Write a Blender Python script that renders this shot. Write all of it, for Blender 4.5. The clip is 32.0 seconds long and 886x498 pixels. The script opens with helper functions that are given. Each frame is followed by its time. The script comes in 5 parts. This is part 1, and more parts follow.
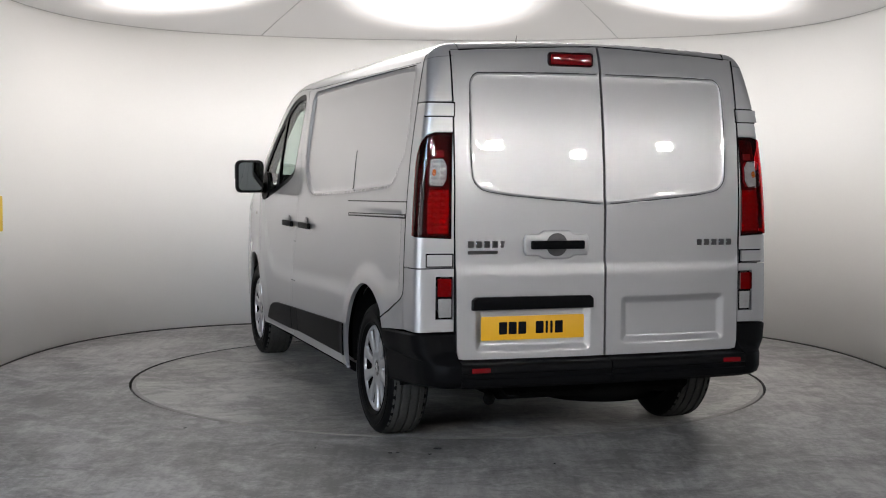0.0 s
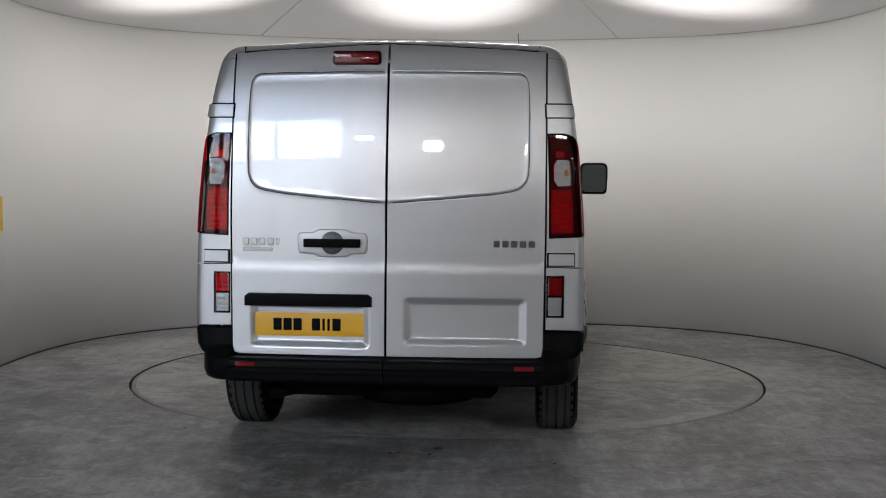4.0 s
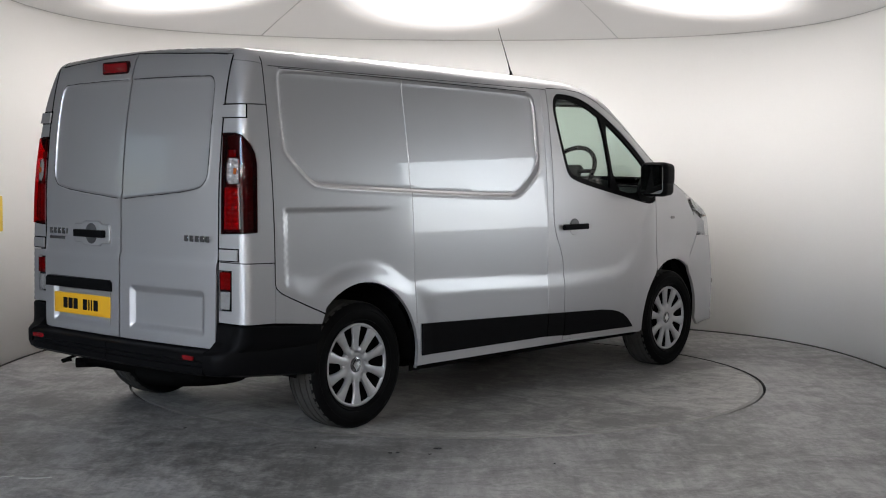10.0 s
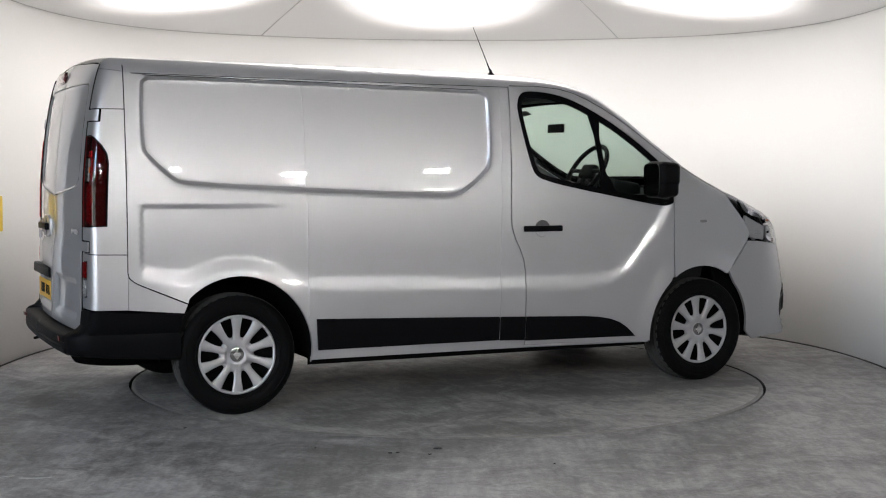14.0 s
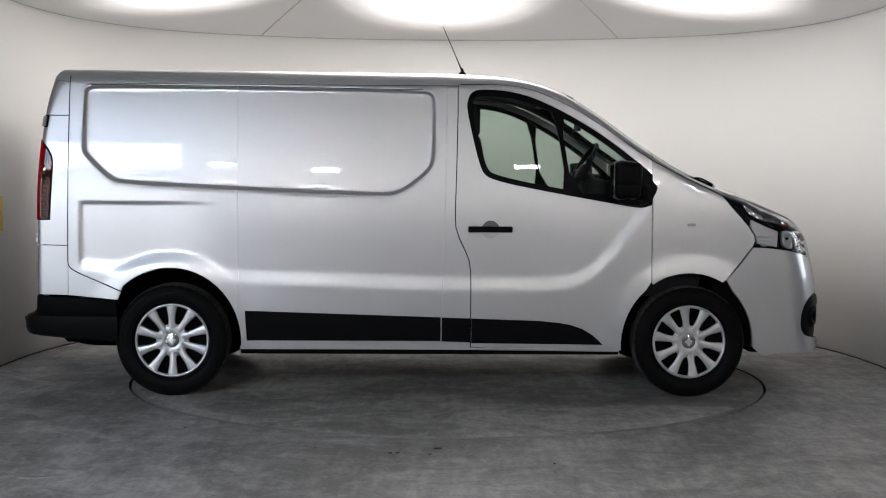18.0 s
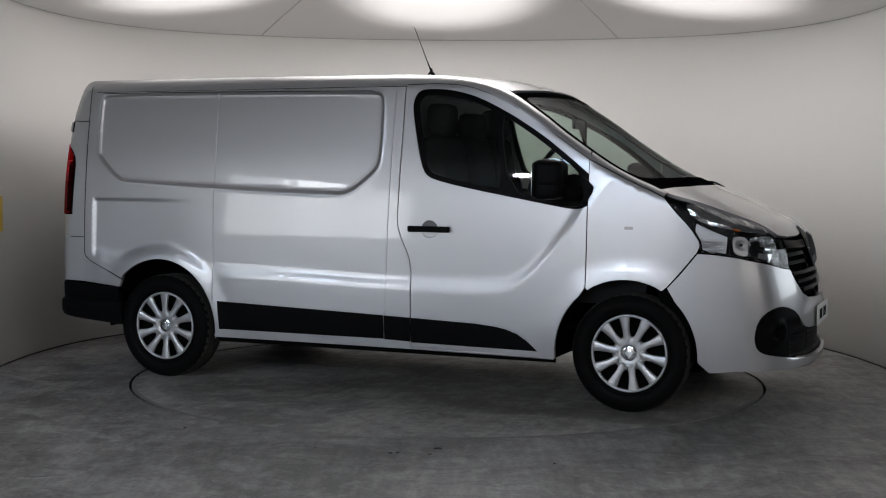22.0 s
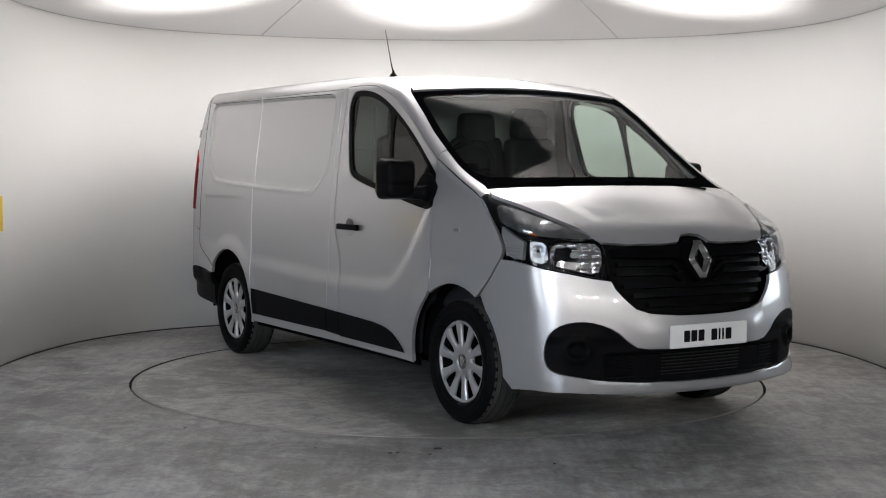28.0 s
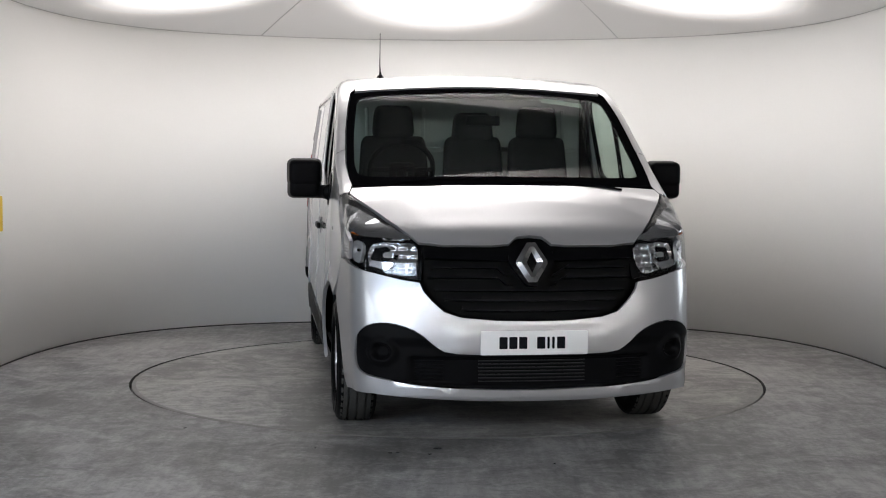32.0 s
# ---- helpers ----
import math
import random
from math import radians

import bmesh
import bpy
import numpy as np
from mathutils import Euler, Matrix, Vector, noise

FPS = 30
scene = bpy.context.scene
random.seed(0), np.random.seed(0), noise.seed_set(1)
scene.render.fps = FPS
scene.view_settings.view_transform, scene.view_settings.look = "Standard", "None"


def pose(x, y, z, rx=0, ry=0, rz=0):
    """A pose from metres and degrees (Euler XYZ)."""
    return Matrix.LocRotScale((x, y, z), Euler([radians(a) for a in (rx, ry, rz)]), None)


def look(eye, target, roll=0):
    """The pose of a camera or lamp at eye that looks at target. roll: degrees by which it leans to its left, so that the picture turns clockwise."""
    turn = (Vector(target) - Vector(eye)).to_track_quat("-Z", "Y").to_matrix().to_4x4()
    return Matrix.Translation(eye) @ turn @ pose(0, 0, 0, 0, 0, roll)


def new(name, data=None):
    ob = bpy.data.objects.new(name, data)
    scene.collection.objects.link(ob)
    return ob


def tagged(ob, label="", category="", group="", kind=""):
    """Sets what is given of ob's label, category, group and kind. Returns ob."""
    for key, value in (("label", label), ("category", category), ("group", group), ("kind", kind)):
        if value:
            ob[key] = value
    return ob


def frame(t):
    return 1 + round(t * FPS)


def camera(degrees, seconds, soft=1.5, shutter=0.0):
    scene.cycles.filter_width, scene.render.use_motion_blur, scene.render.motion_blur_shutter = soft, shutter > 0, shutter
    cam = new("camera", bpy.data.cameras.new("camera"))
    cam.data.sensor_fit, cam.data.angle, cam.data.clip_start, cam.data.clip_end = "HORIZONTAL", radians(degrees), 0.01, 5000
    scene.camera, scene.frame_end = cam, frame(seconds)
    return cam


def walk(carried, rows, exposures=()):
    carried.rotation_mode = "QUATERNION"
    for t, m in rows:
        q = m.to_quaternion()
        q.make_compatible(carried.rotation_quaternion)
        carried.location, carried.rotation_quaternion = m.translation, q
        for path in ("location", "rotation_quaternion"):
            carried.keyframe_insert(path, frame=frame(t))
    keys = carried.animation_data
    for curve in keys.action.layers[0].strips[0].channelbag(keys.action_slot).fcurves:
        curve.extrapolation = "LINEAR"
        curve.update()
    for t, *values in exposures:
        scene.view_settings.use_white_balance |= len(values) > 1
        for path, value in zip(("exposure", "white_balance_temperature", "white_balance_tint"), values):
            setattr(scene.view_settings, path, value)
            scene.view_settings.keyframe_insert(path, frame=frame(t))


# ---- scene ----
cam = camera(37.62, 32.0, soft=1.1)
CAM = look((0, -8.559, 1.346), (-0.0337, 0, 0.839), 0.37)
walk(cam, [(0.0, CAM), (32.0, CAM)], exposures=[(0.0, 0.28), (1.0, 0.1), (2.0, -0.08), (3.0, -0.15), (6.0, -1.0), (7.5, -0.86), (8.0, -0.6), (9.0, -0.13), (11.0, 0.36), (13.0, 0.42), (17.0, 0.15), (18.0, -0.1), (19.0, -0.28), (21.0, -0.7), (23.0, -0.4), (24.0, 0.04), (25.0, 0.16), (28.0, 0.13), (32.0, 0.08)])

# heading of the turntable, degrees at seconds: it turns clockwise at a steady pace
TURN = [(0.0, 109.14), (3.2, 89.97), (6.0, 73.21), (9.0, 55.28), (13.0, 31.43), (16.5, 10.57), (19.0, -4.33),
        (23.0, -28.19), (25.5, -43.10), (28.0, -58.01), (32.0, -81.84)]


def heading(t):
    return float(np.interp(t, [a for a, b in TURN], [b for a, b in TURN]))


# ---- world and light ----
world = bpy.data.worlds.new("world")
scene.world = world
world.use_nodes = True
wn = world.node_tree.nodes
wl = world.node_tree.links
sky = wn.new("ShaderNodeTexSky")
sky.sky_type = "NISHITA"
sky.sun_disc = False
sky.sun_elevation, sky.sun_rotation = radians(38), radians(200)
wl.new(sky.outputs[0], wn["Background"].inputs[0])
wn["Background"].inputs[1].default_value = 0.12


# ---- materials ----
def mat(name, color, rough=0.5, metal=0.0, coat=0.0, grain=0.0, scale=40.0, bump=0.0, emit=0.0, trans=0.0, ior=1.45, mottle=0.0, mscale=2.0, spec=0.5):
    """A Principled material with grain at a fine and mottling at a coarse scale."""
    m = bpy.data.materials.new(name)
    m.use_nodes = True
    n, l = m.node_tree.nodes, m.node_tree.links
    b = n["Principled BSDF"]
    b.inputs["Base Color"].default_value = (*color, 1)
    b.inputs["Roughness"].default_value = rough
    b.inputs["Metallic"].default_value = metal
    b.inputs["Coat Weight"].default_value = coat
    b.inputs["Coat Roughness"].default_value = 0.02
    b.inputs["Transmission Weight"].default_value = trans
    b.inputs["IOR"].default_value = ior
    b.inputs["Specular IOR Level"].default_value = spec
    if emit:
        b.inputs["Emission Color"].default_value = (*color, 1)
        b.inputs["Emission Strength"].default_value = emit
    if grain or bump or mottle:
        tc = n.new("ShaderNodeTexCoord")
        fine = n.new("ShaderNodeTexNoise")
        fine.inputs["Scale"].default_value = scale
        fine.inputs["Detail"].default_value = 4
        l.new(tc.outputs["Object"], fine.inputs["Vector"])
        big = n.new("ShaderNodeTexNoise")
        big.inputs["Scale"].default_value = mscale
        big.inputs["Detail"].default_value = 5
        l.new(tc.outputs["Object"], big.inputs["Vector"])
        mix = n.new("ShaderNodeMath")
        mix.operation = "MULTIPLY_ADD"
        mix.inputs[1].default_value = grain
        l.new(fine.outputs[0], mix.inputs[0])
        mix2 = n.new("ShaderNodeMath")
        mix2.operation = "MULTIPLY_ADD"
        mix2.inputs[1].default_value = mottle
        mix2.inputs[2].default_value = 1 - 0.5 * grain - 0.5 * mottle
        l.new(big.outputs[0], mix2.inputs[0])
        l.new(mix2.outputs[0], mix.inputs[2])
        sc = n.new("ShaderNodeVectorMath")
        sc.operation = "SCALE"
        sc.inputs[0].default_value = color
        l.new(mix.outputs[0], sc.inputs["Scale"])
        l.new(sc.outputs[0], b.inputs["Base Color"])
        if bump:
            bp = n.new("ShaderNodeBump")
            bp.inputs["Strength"].default_value = bump
            bp.inputs["Distance"].default_value = 0.002
            l.new(fine.outputs[0], bp.inputs["Height"])
            l.new(bp.outputs[0], b.inputs["Normal"])
    return m


PAINT = mat("silver_paint", (0.43, 0.43, 0.441), 0.35, 0.7, 1.0, grain=0.06, scale=900, mottle=0.02)
BLACK = mat("black_plastic", (0.004, 0.004, 0.0045), 0.38, grain=0.25, scale=300, bump=0.15, spec=0.035)
GLOSS = mat("gloss_black", (0.002, 0.002, 0.0025), 0.28, spec=0.04, grain=0.1, scale=100)
RUBBER = mat("rubber", (0.004, 0.004, 0.0042), 0.42, grain=0.3, scale=120, bump=0.2, mottle=0.4, mscale=6, spec=0.03)
TREAD = mat("dusty_rubber", (0.045, 0.044, 0.042), 0.85, grain=0.5, scale=90, bump=0.3, mottle=0.6, mscale=8, spec=0.1)
WHEEL = mat("wheel_silver", (0.42, 0.42, 0.43), 0.36, 0.7, 0.4, grain=0.05, scale=400)
DARK = mat("dark_underside_gap_shade", (0.004, 0.004, 0.004), 0.85, grain=0.3, scale=30, spec=0.0)
MIRROR = mat("mirror_silver", (0.25, 0.27, 0.265), 0.02, 1.0)
BADGE = mat("dull_chrome", (0.36, 0.36, 0.37), 0.10, 1.0)
CHROME = mat("chrome", (0.85, 0.85, 0.86), 0.06, 1.0)
RED = mat("red_lens", (0.13, 0.002, 0.004), 0.10, coat=0.5, grain=0.15, scale=60, spec=0.3)
DEEPRED = mat("smoked_red_lens", (0.016, 0.0008, 0.0015), 0.06, spec=0.3)
SMOKE = mat("dark_reflector", (0.045, 0.045, 0.05), 0.08, 0.9, grain=0.4, scale=60)
BOWL = mat("lamp_bowl_chrome", (0.62, 0.62, 0.63), 0.05, 1.0)
CLEAR = mat("clear_lens", (0.36, 0.35, 0.345), 0.15, 0.3, coat=0.5, grain=0.3, scale=90)
YELLOW = mat("yellow_plate", (0.62, 0.33, 0.012), 0.4, grain=0.05, scale=200)
WHITE = mat("white_plate", (0.66, 0.66, 0.655), 0.4, grain=0.05, scale=200)
INK = mat("plate_ink", (0.006, 0.006, 0.008), 0.7, spec=0.05)
CLOTH = mat("seat_cloth", (0.012, 0.012, 0.013), 0.9, grain=0.4, scale=250, bump=0.3, spec=0.0)
DASH = mat("dash_plastic", (0.014, 0.0145, 0.016), 0.6, grain=0.2, scale=200, bump=0.2, spec=0.03)
DARKGRILLE = mat("grille_black", (0.006, 0.006, 0.006), 0.6, grain=0.2, scale=80, spec=0.0)
WHEELDARK = mat("radiator_grey", (0.014, 0.014, 0.015), 0.5, 0.6, grain=0.2, scale=200)
LABEL = mat("pale_label", (0.22, 0.25, 0.21), 0.6, grain=0.3, scale=60)
LINER = mat("grey_lining", (0.34, 0.35, 0.35), 0.8, grain=0.15, scale=150)


def glass_mat(name, tint, clear, edge=0.5):
    """Thin car glass: clear to look through, with a mirror-like sheen."""
    m = bpy.data.materials.new(name)
    m.use_nodes = True
    n, l = m.node_tree.nodes, m.node_tree.links
    out = n["Material Output"]
    n.remove(n["Principled BSDF"])
    tr = n.new("ShaderNodeBsdfTransparent")
    tr.inputs[0].default_value = (*tint, 1)
    gl = n.new("ShaderNodeBsdfGlossy")
    gl.inputs["Roughness"].default_value = 0.02
    fc = n.new("ShaderNodeLayerWeight")
    fc.inputs["Blend"].default_value = 0.5
    pw = n.new("ShaderNodeMath")
    pw.operation = "POWER"
    pw.inputs[1].default_value = 4.0
    l.new(fc.outputs["Facing"], pw.inputs[0])
    fr = n.new("ShaderNodeMath")
    fr.operation = "MULTIPLY_ADD"
    fr.inputs[1].default_value, fr.inputs[2].default_value = edge, clear
    l.new(pw.outputs[0], fr.inputs[0])
    mx = n.new("ShaderNodeMixShader")
    l.new(fr.outputs[0], mx.inputs[0])
    l.new(tr.outputs[0], mx.inputs[1])
    l.new(gl.outputs[0], mx.inputs[2])
    l.new(mx.outputs[0], out.inputs[0])
    return m


GLASS = glass_mat("window_glass", (0.62, 0.70, 0.655), 0.045)
SCREEN = glass_mat("screen_glass", (0.68, 0.76, 0.72), 0.010, 0.16)
REDGLASS = glass_mat("red_lamp_glass", (0.62, 0.012, 0.022), 0.03, 0.25)
LAMPBACK = mat("deep_red_housing", (0.022, 0.002, 0.003), 0.35, grain=0.3, scale=80, spec=0.2)
BAND = mat("black_ceramic", (0.003, 0.003, 0.0035), 0.6, grain=0.1, scale=100, spec=0.0)
SEAMDARK = mat("shut_line_black", (0.006, 0.006, 0.0065), 0.8, grain=0.2, scale=100, spec=0.0)
PRISM = mat("prism_chrome", (0.42, 0.43, 0.44), 0.08, 1.0, grain=0.2, scale=60)
PRISM.node_tree.nodes["Principled BSDF"].inputs["Thin Film Thickness"].default_value = 420
PRISM.node_tree.nodes["Principled BSDF"].inputs["Thin Film IOR"].default_value = 1.6
LENS = glass_mat("lamp_glass", (0.92, 0.93, 0.94), 0.04)


def concrete(name, tone, seed):
    m = bpy.data.materials.new(name)
    m.use_nodes = True
    n, l = m.node_tree.nodes, m.node_tree.links
    b = n["Principled BSDF"]
    tc = n.new("ShaderNodeTexCoord")
    mp = n.new("ShaderNodeMapping")
    mp.inputs["Location"].default_value = (seed, seed * 0.7, 0)
    l.new(tc.outputs["Object"], mp.inputs[0])
    layers = []
    for sc, det, dist in ((0.8, 8, 0.9), (4.0, 12, 1.6), (38, 5, 0.0)):
        t = n.new("ShaderNodeTexNoise")
        t.inputs["Scale"].default_value = sc
        t.inputs["Detail"].default_value = det
        t.inputs["Roughness"].default_value = 0.68
        t.inputs["Distortion"].default_value = dist
        l.new(mp.outputs[0], t.inputs["Vector"])
        layers.append(t)
    ramp = n.new("ShaderNodeValToRGB")
    ramp.color_ramp.elements[0].position, ramp.color_ramp.elements[1].position = 0.480, 0.620
    ramp.color_ramp.elements[0].color = (*(c * 0.56 for c in tone), 1)
    ramp.color_ramp.elements[1].color = (*(c * 1.60 for c in tone), 1)
    s1 = n.new("ShaderNodeMath")
    s1.operation = "MULTIPLY_ADD"
    s1.inputs[1].default_value = 0.45
    l.new(layers[0].outputs[0], s1.inputs[0])
    s2 = n.new("ShaderNodeMath")
    s2.operation = "MULTIPLY_ADD"
    s2.inputs[1].default_value = 0.45
    l.new(layers[1].outputs[0], s2.inputs[0])
    s3 = n.new("ShaderNodeMath")
    s3.operation = "MULTIPLY"
    s3.inputs[1].default_value = 0.20
    l.new(layers[2].outputs[0], s3.inputs[0])
    l.new(s3.outputs[0], s2.inputs[2])
    l.new(s2.outputs[0], s1.inputs[2])
    l.new(s1.outputs[0], ramp.inputs[0])
    # dark drag streaks and pale scuffs over the stains
    st = n.new("ShaderNodeMapping")
    st.inputs["Rotation"].default_value = (0, 0, radians(seed - 9))
    st.inputs["Scale"].default_value = (5.0, 0.8, 1.0)
    l.new(mp.outputs[0], st.inputs[0])
    lines = n.new("ShaderNodeTexNoise")
    lines.inputs["Scale"].default_value = 3.2
    lines.inputs["Detail"].default_value = 9
    lines.inputs["Roughness"].default_value = 0.7
    l.new(st.outputs[0], lines.inputs["Vector"])
    lm = n.new("ShaderNodeMapRange")
    lm.inputs["From Min"].default_value, lm.inputs["From Max"].default_value = 0.38, 0.62
    lm.inputs["To Min"].default_value, lm.inputs["To Max"].default_value = 0.80, 1.18
    l.new(lines.outputs[0], lm.inputs[0])
    mul = n.new("ShaderNodeVectorMath")
    mul.operation = "SCALE"
    l.new(ramp.outputs[0], mul.inputs[0])
    l.new(lm.outputs[0], mul.inputs["Scale"])
    l.new(mul.outputs[0], b.inputs["Base Color"])
    rr = n.new("ShaderNodeMapRange")
    rr.inputs["To Min"].default_value, rr.inputs["To Max"].default_value = 0.35, 0.6
    l.new(layers[1].outputs[0], rr.inputs[0])
    l.new(rr.outputs[0], b.inputs["Roughness"])
    bp = n.new("ShaderNodeBump")
    bp.inputs["Strength"].default_value = 0.12
    bp.inputs["Distance"].default_value = 0.004
    l.new(layers[2].outputs[0], bp.inputs["Height"])
    l.new(bp.outputs[0], b.inputs["Normal"])
    return m


CONCRETE = concrete("polished_concrete", (0.185, 0.180, 0.178), 0.0)
DISC = concrete("turntable_concrete", (0.210, 0.203, 0.193), 7.3)
WALL = mat("white_wall_paint", (0.86, 0.85, 0.83), 0.75, grain=0.03, scale=60, bump=0.05, mottle=0.05, mscale=0.8)
# unseen wall, made paler than the others to brighten the van's near side
SOUTHWALL = mat("pale_reflector_wall", (0.62, 0.62, 0.62), 0.8, grain=0.05, scale=30, mottle=0.1, mscale=0.5)
HALLWALL = mat("hall_wall_paint", (0.25, 0.25, 0.255), 0.8, grain=0.05, scale=30, mottle=0.1, mscale=0.5)
RIMSTEEL = mat("worn_steel_edge", (0.20, 0.195, 0.185), 0.5, 0.3, grain=0.5, scale=40, mottle=0.7, mscale=5)
SEAM_GREY = mat("pale_seam_strip", (0.55, 0.54, 0.53), 0.7, grain=0.1, scale=50)
GAP = mat("joint_shade_and_dirt", (0.03, 0.03, 0.03), 0.8, grain=0.2, scale=80)


# ---- mesh helpers ----
def finish(name, verts, faces, material, parent=None, label="", smooth=True, normals=None):
    me = bpy.data.meshes.new(name)
    me.from_pydata([tuple(map(float, v)) for v in verts], [], [tuple(map(int, f)) for f in faces])
    me.polygons.foreach_set("use_smooth", [smooth] * len(me.polygons))
    me.materials.append(material)
    me.update()
    if normals is not None:
        me.normals_split_custom_set_from_vertices([tuple(map(float, v)) for v in normals])
    ob = new(name, me)
    if parent:
        ob.parent = parent
    if label:
        ob["label"] = label
    return ob


def part(name, bm, material, parent=None, label="", smooth=False):
    me = bpy.data.meshes.new(name)
    bm.normal_update()
    bm.to_mesh(me)
    bm.free()
    me.polygons.foreach_set("use_smooth", [True] * len(me.polygons))
    if not smooth:
        me.set_sharp_from_angle(angle=radians(38))
    me.materials.append(material)
    ob = new(name, me)
    if parent:
        ob.parent = parent
    if label:
        ob["label"] = label
    return ob


def box(lo, hi, bevel=0.0, seg=2):
    bm = bmesh.new()
    bmesh.ops.create_cube(bm, size=1)
    for v in bm.verts:
        v.co = Vector([lo[i] + (v.co[i] + 0.5) * (hi[i] - lo[i]) for i in range(3)])
    if bevel:
        bmesh.ops.bevel(bm, geom=bm.edges[:], offset=bevel, segments=seg, profile=0.6, affect="EDGES")
    return bm


def revolve(profile, n=48, axis="z", close=False):
    """Turns a list of (radius, height) round an axis."""
    bm = bmesh.new()
    rows = []
    for r, h in profile:
        row = []
        for i in range(n):
            a = 2 * math.pi * i / n
            c, s = r * math.cos(a), r * math.sin(a)
            row.append(bm.verts.new({"z": (c, s, h), "y": (c, h, s), "x": (h, c, s)}[axis]))
        rows.append(row)
    if close:
        rows.append(rows[0])
    for a, b in zip(rows, rows[1:]):
        for i in range(n):
            bm.faces.new((a[i], a[(i + 1) % n], b[(i + 1) % n], b[i]))
    bmesh.ops.recalc_face_normals(bm, faces=bm.faces[:])
    return bm


def tube(points, radius, n=10):
    """A round bar along points."""
    bm = bmesh.new()
    pts = [Vector(p) for p in points]
    rows = []
    for i, p in enumerate(pts):
        d = (pts[min(i + 1, len(pts) - 1)] - pts[max(i - 1, 0)]).normalized()
        u = d.orthogonal().normalized() if not rows else (u - d * u.dot(d)).normalized()
        w = d.cross(u)
        r = radius[i] if isinstance(radius, (list, tuple)) else radius
        rows.append([bm.verts.new(p + (u * math.cos(a) + w * math.sin(a)) * r) for a in (2 * math.pi * k / n for k in range(n))])
    for a, b in zip(rows, rows[1:]):
        for i in range(n):
            bm.faces.new((a[i], a[(i + 1) % n], b[(i + 1) % n], b[i]))
    bm.faces.new(rows[0][::-1])
    bm.faces.new(rows[-1])
    return bm


def prism(outline, depth, bevel=0.0, seg=2):
    """An outline in x, y raised to a height, with rounded edges."""
    bm = bmesh.new()
    f = bm.faces.new([bm.verts.new((x, y, 0)) for x, y in outline])
    bm.normal_update()
    if f.normal.z < 0:
        f.normal_flip()
    r = bmesh.ops.extrude_face_region(bm, geom=[f])
    top = [v for v in r["geom"] if isinstance(v, bmesh.types.BMVert)]
    for v in top:
        v.co.z += depth
    bmesh.ops.recalc_face_normals(bm, faces=bm.faces[:])
    if bevel:
        edges = [e for e in bm.edges if all(v in top for v in e.verts)]
        bmesh.ops.bevel(bm, geom=edges, offset=bevel, segments=seg, profile=0.6, affect="EDGES")
    return bm


def moved(bm, m):
    bmesh.ops.transform(bm, matrix=m, verts=bm.verts[:])
    return bm


def rounded(x0, y0, x1, y1, r, n=4):
    out = []
    for cx, cy, a0 in ((x1 - r, y1 - r, 0), (x0 + r, y1 - r, 90), (x0 + r, y0 + r, 180), (x1 - r, y0 + r, 270)):
        out += [(cx + r * math.cos(radians(a0 + 90 * k / n)), cy + r * math.sin(radians(a0 + 90 * k / n))) for k in range(n + 1)]
    return out


# ---- the hall and the round studio ----
DAY, FLOODS = 80.0, 290.0
R_WALL, R_DISC, Z_EDGE = 3.22, 2.04, 2.52


def r_wall(a):
    """The studio is a square with very round corners."""
    return 3.055 + 0.295 * math.sin(2 * a) ** 2


OPEN = 90  # the studio wall is open this many degrees to each side of the camera's way


def ring_wall(name, r0, r1, z0, z1, a0, a1, material, n=96):
    verts, faces = [], []
    for i in range(n + 1):
        a = radians(a0 + (a1 - a0) * i / n)
        for r in (r_wall(a) + r0, r_wall(a) + r1):
            for z in (z0, z1):
                verts.append((r * math.sin(a), r * math.cos(a), z))
    for i in range(n):
        k = 4 * i
        faces += [(k, k + 1, k + 5, k + 4), (k + 2, k + 6, k + 7, k + 3), (k + 1, k + 3, k + 7, k + 5), (k, k + 4, k + 6, k + 2)]
    faces += [(0, 2, 3, 1), (4 * n, 4 * n + 1, 4 * n + 3, 4 * n + 2)]
    return finish(name, verts, faces, material)


wall = ring_wall("wall_round", 0, 0.12, 0, Z_EDGE + 0.3, -180 + OPEN, 180 - OPEN, WALL)
tagged(wall, "smooth white painted curved studio wall", "wall", kind="structure")

# floor: one sheet with a round pit for the turntable
verts, faces = [], []
N = 96
for r in (R_DISC + 0.012, 3.2, 6, 11, 30):
    for i in range(N):
        a = 2 * math.pi * i / N
        verts.append((r * math.cos(a), r * math.sin(a), 0))
for k in range(4):
    for i in range(N):
        j = (i + 1) % N
        faces.append((k * N + i, (k + 1) * N + i, (k + 1) * N + j, k * N + j))
floor = tagged(finish("floor", verts, faces, CONCRETE, smooth=False), "stained grey polished concrete floor", "floor", kind="structure")
pit = part("turntable_pit", revolve([(R_DISC + 0.012, 0.0), (R_DISC + 0.012, -0.05), (0.01, -0.05)], 96), GAP, smooth=False)
tagged(pit, "dark round pit under the turntable", "floor", kind="structure")
disc = tagged(new("turntable"), "round grey concrete turntable set flush in the floor", "turntable")
part("plate", revolve([(0.005, 0.0), (0.7, 0.0), (1.4, 0.0), (R_DISC - 0.03, 0.0)], 96), DISC, disc)
part("rim", revolve([(R_DISC - 0.03, 0.0), (R_DISC - 0.012, 0.0), (R_DISC - 0.004, -0.004), (R_DISC - 0.004, -0.04)], 96), RIMSTEEL, disc, "worn pale steel edge ring")


